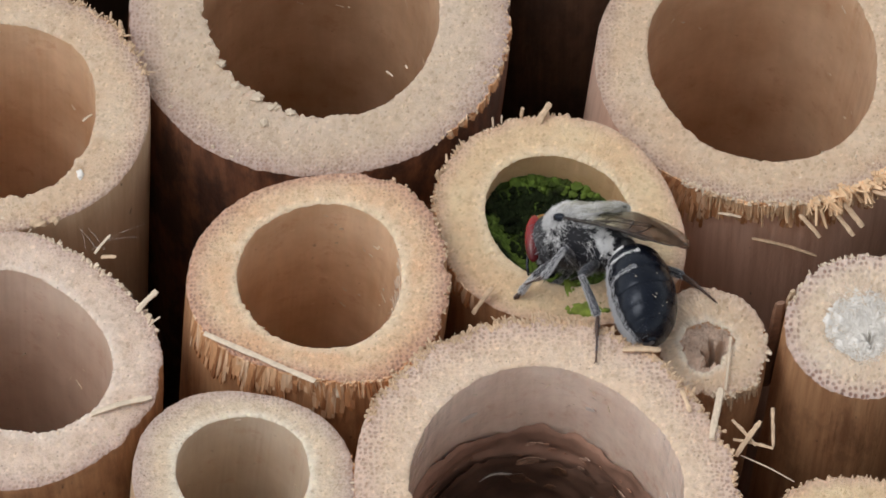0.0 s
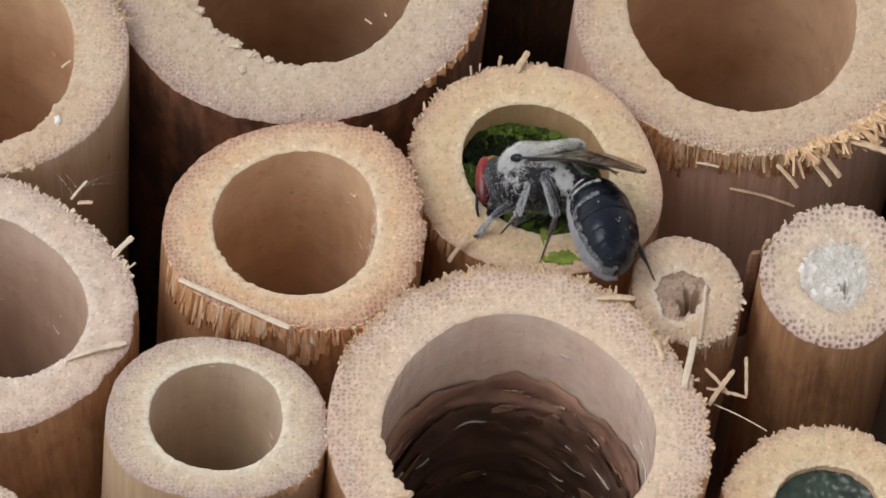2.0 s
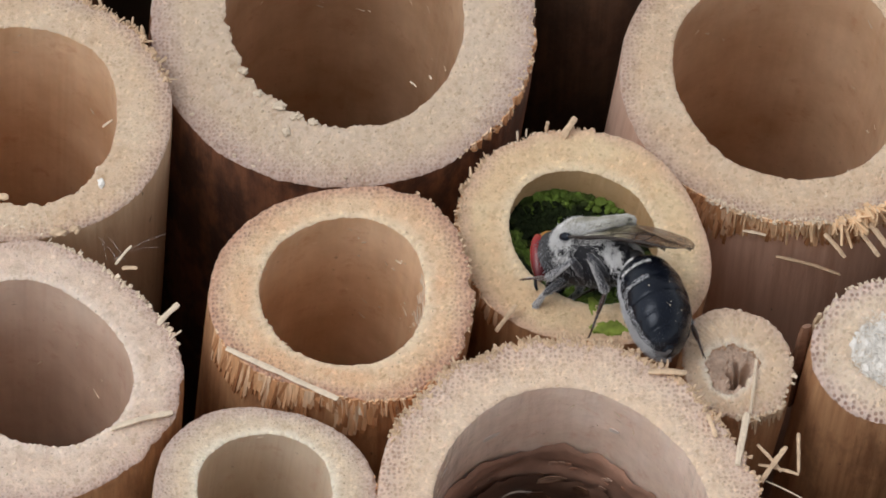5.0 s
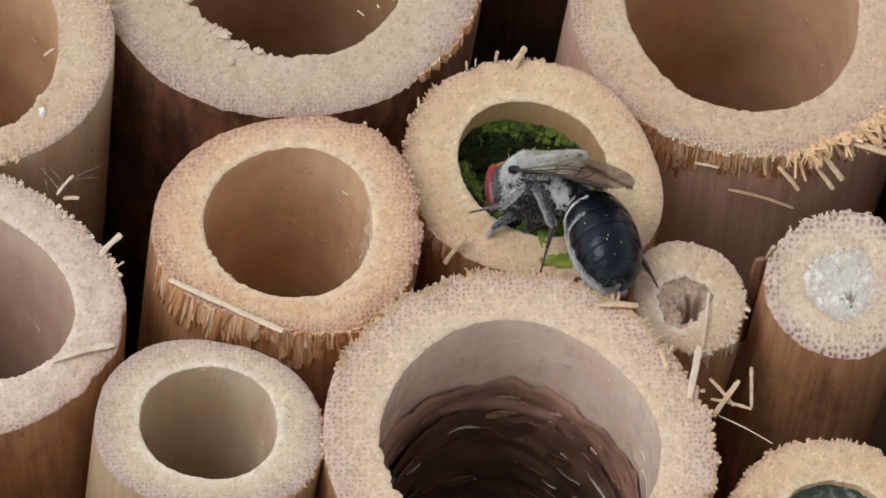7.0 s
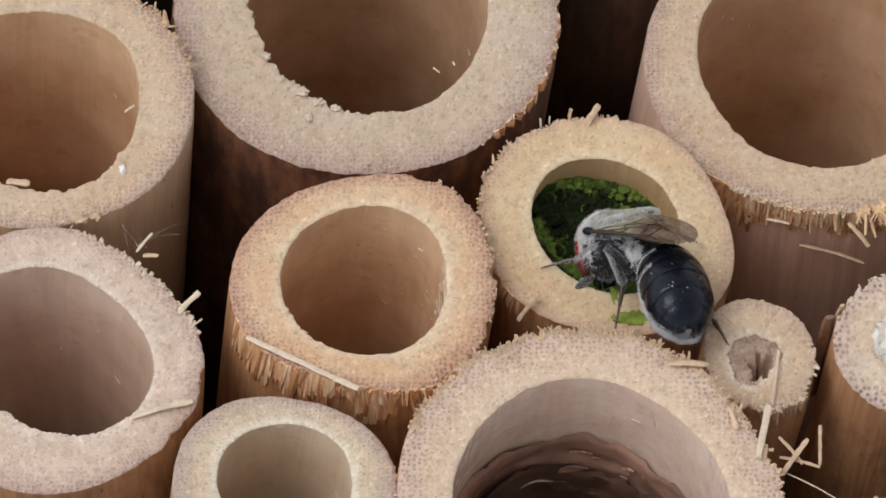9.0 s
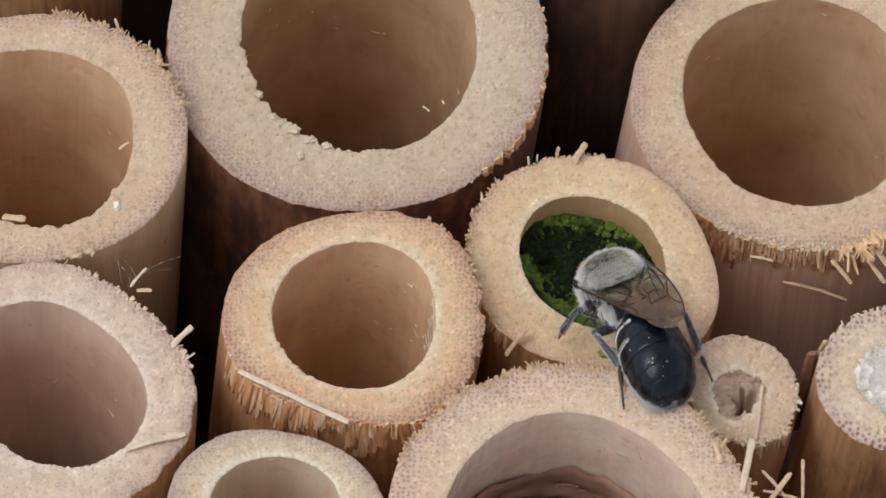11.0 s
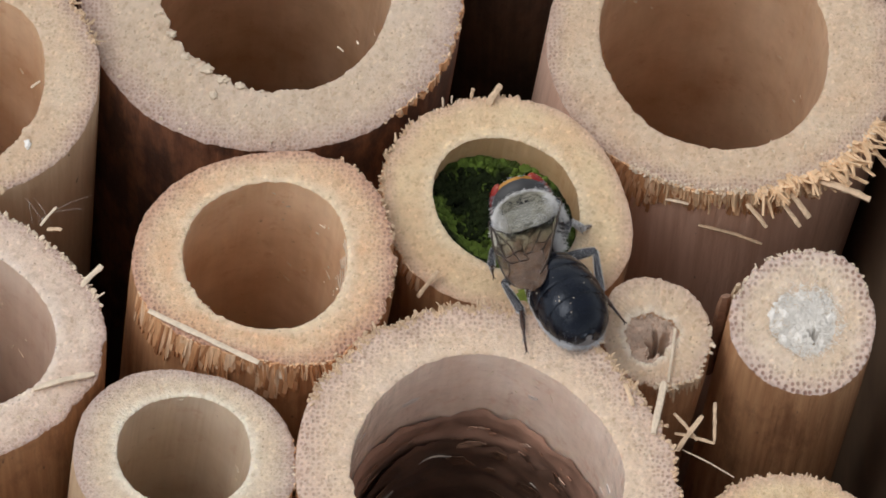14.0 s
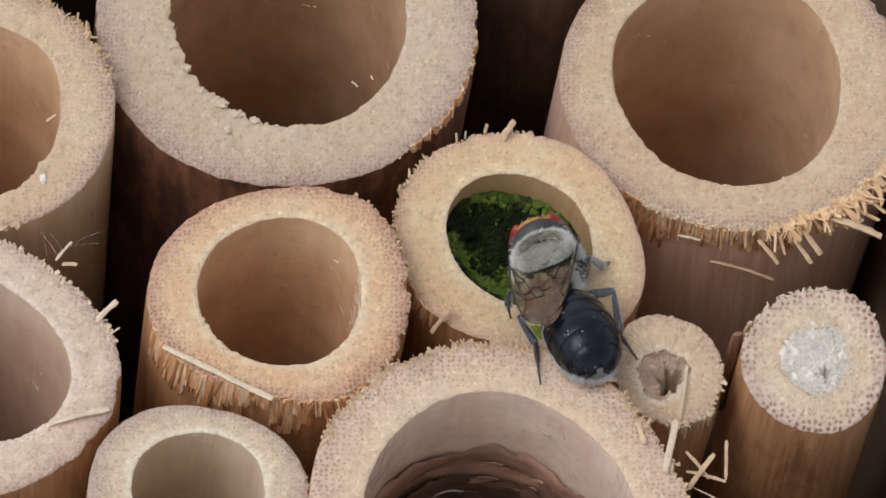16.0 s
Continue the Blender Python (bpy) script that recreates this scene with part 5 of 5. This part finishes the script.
def band_points(f0, f1, a0, a1, count, seed, lift=0.08, ragged=0.0):
    """Points on the abdomen between two fractions and two angles (degrees from the left side upwards)."""
    rnd, out = random.Random(seed), []
    for _ in range(count):
        f, a = rnd.uniform(f0, f1), radians(rnd.uniform(a0, a1))
        if ragged and noise.noise(Vector((f * 60, a * 7.0, seed))) < ragged - 0.5:
            continue
        (cx, cy, cz), w, h = abd_ring(f)
        out.append((Vector((cx, cy + (w + lift) * math.cos(a), cz + (h + lift) * math.sin(a))), Vector((-0.1, math.cos(a) / w, math.sin(a) / h)).normalized()))
    return out


for i, (f, wide, a0, a1, count, hair, ragged) in enumerate(((0.03, 0.07, -40, 12, 900, HAIR_WHITE, 0.2), (0.158, 0.042, -28, 44, 1150, HAIR_WHITE, 0.22), (0.350, 0.046, -24, 26, 620, HAIR, 0.36))):
    for s in (0, 1):
        b0, b1 = (a0, a1) if s == 0 else (180 - a1, 180 - a0)
        fur(band_points(f, f + wide, b0, b1, count, 50 + i * 2 + s, 0.075, ragged), 0.22, 0.009, hair, "hair_band", abdomen, "short white hair band on a plate edge", 60 + i, (-1.5, 0, 0), 0.28, 0.4)
fur(band_points(0.04, 0.96, 205, 335, 4200, 71, 0.03), 0.34, 0.012, HAIR, "scopa", abdomen, "dense pale pollen brush under the abdomen", 72, (-1.0, 0, 0), 0.2, 0.4)
for b0, b1, sd in ((-57, -40, 75), (220, 237, 77)):
    fur(band_points(0.03, 0.94, b0, b1, 1700, sd, 0.04), 0.38, 0.011, HAIR, "side_hair", abdomen, "pale hair along the flank", sd + 1, (-0.9, 0, 0), 0.25, 0.6)
fur(band_points(0.1, 0.95, 0, 180, 900, 81, 0.09), 0.12, 0.006, HAIR_BLACK, "back_hair", abdomen, "sparse short black hair on the plates", 82, (-1.5, 0, 0), 0.25)
fur(band_points(0.90, 0.985, 165, 375, 200, 73, 0.03), 0.20, 0.008, HAIR_GREY, "tail_tuft", abdomen, "pale hair at the tip", 74, (-2.0, 0, 0), 0.16)
for f, a, r in ((0.49, 20, 0.05), (0.50, 58, 0.03), (0.70, 50, 0.045), (0.73, 47, 0.05), (0.71, 42, 0.028), (0.77, 72, 0.04), (0.80, 62, 0.025), (0.66, 100, 0.028), (0.60, 120, 0.025), (0.86, 55, 0.03), (0.35, 15, 0.03)):
    (cx, cy, cz), w, h = abd_ring(f)
    a = radians(a)
    part("pollen_grain", egg_mesh("pollen_grain", FIBRE_PALE, cx, (w + 0.1) * math.cos(a), cz + (h + 0.1) * math.sin(a), r, r * 0.8, r * 0.7, rows=7, n=9), abdomen, "pale yellow pollen grain")


# wings: arched membranes with veins, folded back over the abdomen
def wing_point(u, v, L, W, side):
    """Wing surface: u from base to tip, v from front to hind edge; the tip is rounded."""
    tip = max(0.0, (u - 0.66) / 0.34)
    body = W * (0.13 + 0.87 * math.sin(math.pi / 2 * min(1.0, u / 0.66)) ** 1.2)
    chord = body * math.sqrt(max(0.0, 1 - tip ** 2.3))
    lead = 0.08 * W * math.sin(math.pi * u) - (body - chord) * 0.36
    fold = 0.12 * math.sin(2 * math.pi * (v * 2.2 + u * 0.4)) * math.sin(math.pi * min(1.0, u * 1.1))
    z = 0.30 * math.sin(math.pi * u) - 0.30 * v * v * u + fold + 0.05 * math.sin(9 * u + 4 * v) * v
    return Vector((-L * u, side * (lead - chord * v), z))


VEINS = ([(u / 12, 0.0) for u in range(12)], [(0.0, 0.05), (0.12, 0.22), (0.3, 0.16), (0.46, 0.05)], [(0.0, 0.1), (0.2, 0.34), (0.4, 0.42), (0.55, 0.40), (0.68, 0.46)], [(0.0, 0.1), (0.22, 0.66), (0.42, 0.86)],
         [(0.30, 0.16), (0.38, 0.42)], [(0.46, 0.05), (0.52, 0.18), (0.55, 0.40)], [(0.46, 0.05), (0.60, 0.20), (0.72, 0.16), (0.80, 0.02)], [(0.60, 0.20), (0.66, 0.34), (0.68, 0.46)], [(0.34, 0.41), (0.36, 0.76)],
         [(0.55, 0.40), (0.54, 0.62), (0.36, 0.76)], [(0.68, 0.46), (0.66, 0.64), (0.54, 0.62)])


def wing(name, base, L, W, side, label):
    n, m, verts, span = 36, 16, [], []
    for dz in (0.0, -0.016):
        for i in range(n):
            for j in range(m):
                p = wing_point(i / (n - 1), j / (m - 1), L, W, side)
                verts.append((p.x, p.y, p.z + dz))
                span.append(i / (n - 1))
    faces = grid_faces(n, m, False) + [tuple(reversed(f)) for f in grid_faces(n, m, False, n * m)]
    ob = part(name, mesh_of(name, verts, faces, WING, True, span), bee, label, Matrix.Translation(Vector(base) * MM))
    for ln in VEINS if name == "forewing" else VEINS[:4]:
        pts = []
        for (u0, v0), (u1, v1) in zip(ln, ln[1:]):
            for k in range(4):
                pts.append(wing_point(u0 + (u1 - u0) * k / 4, v0 + (v1 - v0) * k / 4, L, W, side) + Vector((0, 0, 0.01)))
        pts.append(wing_point(*ln[-1], L, W, side) + Vector((0, 0, 0.01)))
        r = 0.075 if ln is VEINS[0] else 0.042
        v_, f_ = rod([tuple(p) for p in pts], [r * (1 - 0.45 * i / len(pts)) for i in range(len(pts))], 6)
        part("vein", mesh_of("vein", v_, f_, VEIN), ob)
    return ob


WINGS = []
for side in (1, -1):
    for name, at, L, W, inward, drop in (("forewing", (0.73, side * 2.17, 0.86), 7.8, 2.6, 0, 0.0), ("hindwing", (0.15, side * 2.0, 0.74), 5.2, 1.7, 3, -1.0)):
        WINGS.append((wing(name, at, L, W, side, f"smoky brown translucent {name}"), at, side, inward, drop))

# legs: thigh, shin and foot, each keyed at its joint
HIPS = {"LF": (1.4, 0.8, -1.5), "LM": (0.1, 0.95, -1.7), "LH": (-1.3, 0.9, -1.6), "RF": (1.4, -0.8, -1.5), "RM": (0.1, -0.95, -1.7), "RH": (-1.3, -0.9, -1.6)}
LENGTHS = {"H": (2.4, 2.7, 2.9), "M": (2.0, 2.1, 2.1), "F": (1.8, 1.6, 1.7)}


def tube_points(length, radius, count, seed):
    rnd, out = random.Random(seed), []
    for _ in range(count):
        t, an = rnd.random(), rnd.uniform(0, 2 * math.pi)
        nv = Vector((0, math.cos(an), math.sin(an)))
        out.append((Vector((length * t, 0, 0)) + nv * radius(t) * 0.95, nv))
    return out


def leg(key):
    a, b, c = LENGTHS[key[1]]
    fat = {"H": 0.30, "M": 0.25, "F": 0.23}[key[1]]
    sd = sum(map(ord, key))

    def r_thigh(t):
        return fat * (0.55 + 0.50 * math.sin(math.pi * min(1.0, 0.12 + 0.78 * t)))

    def r_shin(t):
        return fat * (0.48 + 0.42 * t - 0.35 * max(0.0, (t - 0.92) / 0.08))

    def r_foot(t):
        if t < 0.48:
            return fat * (0.42 + 0.16 * math.sin(math.pi * t / 0.48))
        return fat * (0.30 - 0.10 * t + 0.07 * abs(math.sin(math.pi * 8.0 * t)))

    thigh = part("thigh", mesh_of("thigh", *rod([(a * t / 12, 0, 0) for t in range(13)], [r_thigh(t / 12) for t in range(13)], 14), LEG), bee, "black thigh with sparse grey hair")
    shin = part("shin", mesh_of("shin", *rod([(b * t / 14, 0, 0.05 * math.sin(math.pi * t / 14)) for t in range(15)], [r_shin(t / 14) for t in range(15)], 14), LEG), bee, "black shin under dense pale hair")
    foot = part("foot", mesh_of("foot", *rod([(c * t / 32, 0, -0.12 * (t / 32) ** 2) for t in range(33)], [r_foot(t / 32) for t in range(33)], 10, 0.8), TARSUS), bee, "brown jointed foot")
    for s in (1, -1):
        part("claw", mesh_of("claw", *rod([(c, 0, -0.12), (c + 0.10, s * 0.07, -0.12), (c + 0.16, s * 0.09, -0.20)], [0.035, 0.028, 0.01], 6), TARSUS), foot, "dark hooked claw")
    part("spur", mesh_of("spur", *rod([(b * 0.97, 0.05, -0.1), (b + 0.12, 0.1, -0.22), (b + 0.3, 0.12, -0.26)], [0.04, 0.03, 0.01], 6), TARSUS), shin, "small spine at the end of the shin")
    fur(tube_points(a, r_thigh, 420, sd), 0.20, 0.009, HAIR, "leg_hair", thigh, "sparse grey leg hair", sd, (1.0, 0, 0), 0.25)
    fur(tube_points(b, r_shin, 1250, sd + 1), 0.20, 0.010, HAIR, "leg_hair", shin, "dense pale leg hair", sd + 1, (1.1, 0, 0), 0.25)
    fur(tube_points(c * 0.8, r_foot, 300, sd + 2), 0.13, 0.007, HAIR if key[1] == "M" else HAIR_DARK, "leg_hair", foot, "short smoky leg hair", sd + 2, (1.2, 0, 0), 0.25)
    return thigh, shin, foot


LEGS = {key: leg(key) for key in HIPS}


# ---- what moves: seconds, place in millimetres, turn in degrees ----
BEE_PATH = (
    (0, 10.35, 1.42, 101.25, 56.4, 25.4, 156),
    (0.5, 10.23, 1.35, 101.43, 56.4, 21.7, 156.4),
    (1, 9.7, 1.6, 101.28, 58.4, 17.7, 156.3),
    (1.5, 9.57, 2.31, 101.08, 60.3, 19.5, 159.9),
    (2, 9.22, 2.35, 100.87, 58, 22.9, 162.8),
    (3, 9.41, 2.01, 100.75, 56.4, 25.8, 164.5),
    (4, 9.3, 1.97, 101.12, 53.7, 27.6, 163.7),
    (6.5, 9.46, 1.76, 100.73, 50.1, 32, 152.8),
    (7.5, 9.26, 1.91, 100.75, 49.7, 31.8, 153.1),
    (8.5, 9.49, 2.23, 100.36, 48.6, 33.4, 153.8),
    (9.2, 9.66, 1.99, 100.24, 43.8, 39.3, 149.9),
    (11.5, 10.01, 0.66, 101.58, -11.1, 30.8, 104.4),
    (12, 9.9, 0.88, 101.59, -9.4, 30.7, 102.7),
    (12.5, 10.24, 0.91, 101.18, -9.3, 29.1, 97.6),
    (13.5, 10, 0.84, 101.15, -13.6, 29.6, 99.1),
    (15, 10.31, 0.83, 101.2, -11.1, 31.5, 98.2),
    (16, 10.4, 0.91, 100.87, -15.6, 30.8, 98),
)
ABDOMEN_TURN = (
    (0, 22.9, -51.3, -16.7),
    (0.5, 19.7, -49.6, -14.3),
    (1, 30.5, -48.1, -23.7),
    (1.5, 30.9, -49.4, -28.3),
    (2, 34.6, -45.5, -27.5),
    (3, 37.7, -45, -29.1),
    (4, 38.3, -51.4, -22.9),
    (6.5, 17.5, -40.9, -19.3),
    (7.5, 13.6, -41, -21),
    (8.5, 14.2, -34.2, -25.8),
    (9.2, 19.1, -34.8, -24.1),
    (11.5, 27.3, -23.3, 12.2),
    (12, 25.6, -23, 19.1),
    (12.5, 26.1, -12.2, 15.6),
    (13.5, 21.9, -12.9, 14.9),
    (15, 18.6, -15.7, 13.2),
    (16, 18.6, -8.3, 11.1),
)
# knee, ankle and toe in the bee's space
LEG_PATH = {
    "LH": ((0, -1.7, 3.1, -2.5, -3.1, 3, -4.9, -3.9, 4, -7.5),
           (0.5, -1.8, 2.9, -2.8, -3.6, 3.7, -4.6, -4, 4, -7.4),
           (1, -1.5, 3, -2.8, -2.8, 3.9, -5, -2.6, 4.8, -7.7),
           (1.5, -1.3, 3.2, -1.1, -1.5, 1.7, -3.4, -0.6, 1.2, -6.1),
           (2, -1.4, 2.9, -0.3, -1.5, 1.3, -2.5, -0.5, 1.1, -5.2),
           (3, -1.2, 2.9, -0.3, -1.2, 1.2, -2.4, -0, 1.4, -5),
           (4, -1.5, 3, -0.5, -1.3, 1.2, -2.5, 0, 1.2, -5),
           (6.5, -1.2, 2.7, -0, -1.4, 1.1, -2.2, -0.7, 1.3, -4.9),
           (7.5, -1.3, 2.8, -0.1, -1.5, 1.2, -2.3, -0.9, 1.3, -5.1),
           (8.5, -1.4, 3, -0.4, -1.3, 1.1, -2.3, -1, 1.9, -5.1),
           (9.2, -1.2, 2.7, -0, -0.9, 1.2, -2.2, -1.1, 2.2, -4.9),
           (11.5, -2.95, 2.49, -0.8, -5.41, 2.24, -1.95, -8.29, 3.14, -3.03),
           (12, -3.09, 2.4, -0.96, -5.6, 1.98, -1.96, -8.44, 2.89, -3.23),
           (12.5, -3.03, 2.56, -1.06, -5.63, 1.93, -1.73, -9.19, 2.47, -2.95),
           (13.5, -3.05, 2.52, -1.01, -5.69, 2.05, -1.65, -9.21, 2.71, -2.83),
           (15, -2.97, 2.59, -1.03, -5.53, 1.94, -1.78, -8.82, 2.54, -3.15),
           (16, -2.81, 2.64, -0.76, -5.46, 2.14, -1.32, -8.83, 2.78, -2.42)),
    "LM": ((0, -0.2, 2.8, -1, 0.9, 3.1, -2.8, 2.7, 2.1, -3.1),
           (0.5, -0.2, 2.8, -1, 1, 2.8, -2.8, 2.7, 1.7, -3.2),
           (1, -0.1, 2.8, -1.1, 0.6, 2.6, -3, 2.2, 1.2, -3.4),
           (1.5, -0.1, 2.9, -1.2, 0.5, 2.6, -3.2, 2.1, 1.4, -3.7),
           (2, -0.3, 2.6, -0.6, 0.4, 2.6, -2.6, 2, 1.5, -3.4),
           (3, -0.3, 2.7, -0.7, 0.9, 2.4, -2.5, 2.5, 1.2, -2.8),
           (4, 0.2, 2.8, -0.9, 2.1, 2.5, -1.7, 4.1, 1.7, -1.5),
           (6.5, -0.1, 1.9, 0, 1.5, 2.2, -1.3, 3.5, 2.8, -1.6),
           (7.5, 0, 2.1, -0.1, 1.7, 2, -1.3, 3.8, 2.1, -1.6),
           (8.5, 0, 2.1, -0, 1.9, 2, -1, 3.9, 2.4, -1.6),
           (9.2, 0.3, 2, 0, 2.2, 1.7, -0.8, 4, 2.8, -1),
           (10.35, 0.4, 2.6, -0.3, 0.6, 4.2, -1.6, 1.9, 4.6, -3),
           (11.5, 1, 2.5, -0.8, -0.9, 3.3, -0.3, 0.8, 3.7, -1.5),
           (12, 1.7, 2.1, -1.2, -0.1, 3, -0.8, 1.4, 3.4, -2.2),
           (12.5, 0.3, 2.5, -0.5, -1.7, 3, -0.4, -0.2, 3.1, -1.9),
           (13.5, 0.3, 2.4, -0.3, -1.7, 2.8, -0.2, -0.3, 3, -1.8),
           (15, 0.4, 2.7, -0.8, -1.7, 3, -0.6, -0.2, 3, -2.1),
           (16, 0.4, 2.6, -0.6, -1.6, 3, -0.3, -0.2, 3.2, -1.9)),
    "RH": ((0, -2.4, -3, -1.1, -5, -2.9, -1.8, -7.6, -2.6, -3.1),
           (0.5, -2.7, -2.8, -1.2, -5.3, -2.8, -1.7, -7.9, -2.4, -2.9),
           (1, -3.4, -1.9, -2, -5.7, -2.2, -3.5, -7.5, -0.3, -4.6),
           (1.5, -3.4, -1.6, -2.6, -5.8, -1.1, -3.6, -7.7, -0.1, -5.6),
           (2, -3.4, -1, -2.8, -5.8, -1.1, -4.1, -7.5, 0.1, -6),
           (3, -3.5, -0.7, -2.6, -5.5, -1.3, -4.3, -7.1, 0.3, -6.1),
           (4, -3.5, -0.8, -2.6, -5.3, -1.5, -4.4, -6.9, -0, -6.3),
           (6.5, -3.2, -2.3, -2.1, -5.1, -2.5, -4, -7.4, -1.2, -5.3),
           (7.5, -3.2, -2.2, -2.2, -5.3, -2.3, -3.9, -7.5, -1.1, -5.4),
           (8.5, -3.4, -1.7, -2.4, -5.2, -1.8, -4.4, -7.5, -0.6, -5.7),
           (9.2, -3.2, -2.2, -2.1, -4.7, -2.2, -4.4, -7, -1, -5.7),
           (11.5, -1.4, -3.2, -2.3, -2.8, -3.2, -4.7, -5.7, -3, -4.6),
           (12, -1.7, -3.3, -2.1, -3, -3.3, -4.5, -5.9, -3.4, -4.7),
           (12.5, -0.6, -3.2, -2, -2.9, -3, -3.5, -5.6, -3.8, -4.1),
           (13.5, -0.9, -3.2, -2.1, -3.1, -2.7, -3.7, -5.8, -3.5, -4.4),
           (15, -1.1, -3.3, -1.8, -2.9, -2.8, -3.7, -5.7, -3.5, -4.4),
           (16, -0.8, -3.1, -2.3, -2.7, -2.6, -4.1, -5.6, -3.1, -4.3)),
    "RM": ((0, 0.2, -2.4, -0.3, 1.4, -2.6, -2, 3.4, -2.9, -2.7),
           (12.5, 0.2, -2.4, -0.3, 1.4, -2.6, -2, 3.4, -2.9, -2.7),
           (13.5, 0.6, -2.4, -0.4, 1.9, -2.9, -2, 3.5, -3.9, -3),
           (15, 0.6, -2.5, -0.5, 2, -3.2, -1.9, 3.5, -4.6, -2.4),
           (16, 0.8, -2.5, -0.4, 2, -3, -2, 3.5, -4.2, -2.8)),
    "LF": ((0, 2.4, 1.7, -2.6, 3.5, 1.3, -3.6, 4.6, 0.8, -4.3), (4.2, 2.5, 1.7, -2.4, 3.7, 1.2, -3.3, 4.9, 0.7, -3.9), (9.2, 2.4, 1.5, -2.5, 3.4, 1.2, -3.6, 4.4, 0.8, -4.6), (16, 2.4, 1.6, -2.5, 3.5, 1.2, -3.5, 4.5, 0.7, -4.3)),
    "RF": ((0, 2.5, -1.7, -2.4, 3.6, -1.2, -3.4, 4.8, -0.7, -4.1), (16, 2.4, -1.6, -2.5, 3.5, -1.2, -3.5, 4.5, -0.7, -4.3)),
}
# seconds; inward swing of the near wings and of the far ones, lift and roll
WING_TURN = (
    (0, 14, 9, -11, -36), (0.5, 14, 9, -13, -36), (1, 17, 8, -12, -34), (1.5, 11, 10, -9, -28), (2, 5, 11, -7, -22), (3, 4, 11, -7, -20), (4, 10, 9, -7, -20), (6.5, -1, 16, -8, -30),
    (7.5, 0, 15, -8, -30), (8.5, -4, 18, -9, -32), (9.2, -3, 18, -7, -32), (11.5, 22, -5, -5, -5), (12, 22, -5, -5, -5), (12.5, 3, 14, -4, -5), (13.5, 0, 19, -5, -5), (15, 1, 17, 1, -5), (16, 0, 17, -1, -5),
)
# seconds; place of the head on the thorax and its nod
HEAD_TURN = ((0, 2.1, -0.35, 16), (0.5, 2.3, -0.35, 14), (1, 2.5, -0.35, 12), (4.2, 2.45, -0.35, 14), (6.3, 2.1, -0.15, 18), (7.5, 1.9, -0.15, 18), (8.5, 1.4, -0.3, 18), (9.2, 1.0, -0.3, 16), (11.5, 1.9, -0.1, 14), (12.5, 2.45, 0.25, 4), (13.5, 2.55, 0.35, 0), (16, 2.45, 0.3, 2))


def joints(key, rows, t):
    """The leg's joints at t seconds, with the true lengths of its three parts."""
    k = max(0, min(len(rows) - 2, next((i for i in range(len(rows) - 1) if t <= rows[i + 1][0]), len(rows) - 2)))
    r0, r1 = rows[k], rows[k + 1]
    g = max(0.0, min(1.0, (t - r0[0]) / (r1[0] - r0[0])))
    g = g * g * (3 - 2 * g)
    raw = [r0[i] + (r1[i] - r0[i]) * g for i in range(1, 10)]
    out = [Vector(HIPS[key])]
    for i, length in enumerate(LENGTHS[key[1]]):
        out.append(out[-1] + (Vector(raw[i * 3:i * 3 + 3]) - out[-1]).normalized() * length)
    return out


def motions():
    walk(bee, [(t, pose(x * MM, y * MM, z * MM, rx, ry, rz)) for t, x, y, z, rx, ry, rz in BEE_PATH])
    walk(abdomen, [(t, pose(WAIST[0] * MM, 0, WAIST[2] * MM, rx, ry, rz)) for t, rx, ry, rz in ABDOMEN_TURN])
    walk(head, [(t, pose(x * MM, 0, z * MM, 0, nod, 0)) for t, x, z, nod in HEAD_TURN])
    for ob, at, side, inward, drop in WINGS:
        x, y, z = (c * MM for c in at)
        walk(ob, [(t, pose(x, y, z, side * roll, lift + drop, side * ((near if side > 0 else far) + inward))) for t, near, far, lift, roll in WING_TURN])
    for key, rows in LEG_PATH.items():
        last = [Vector((0, 0, 1))] * 3
        keyed = [[], [], []]
        for t in sorted({r[0] for r in rows} | {k * 0.5 for k in range(33)}):
            p = joints(key, rows, t)
            for i in range(3):
                d = (p[i + 1] - p[i]).normalized()
                up = last[i] - d * last[i].dot(d)
                up = up.normalized() if up.length > 1e-3 else d.orthogonal().normalized()
                last[i] = up
                turn = Matrix((d, up.cross(d), up)).transposed()
                keyed[i].append((t, Matrix.Translation(p[i] * MM) @ turn.to_4x4()))
        for ob, track in zip(LEGS[key], keyed):
            walk(ob, track)


motions()
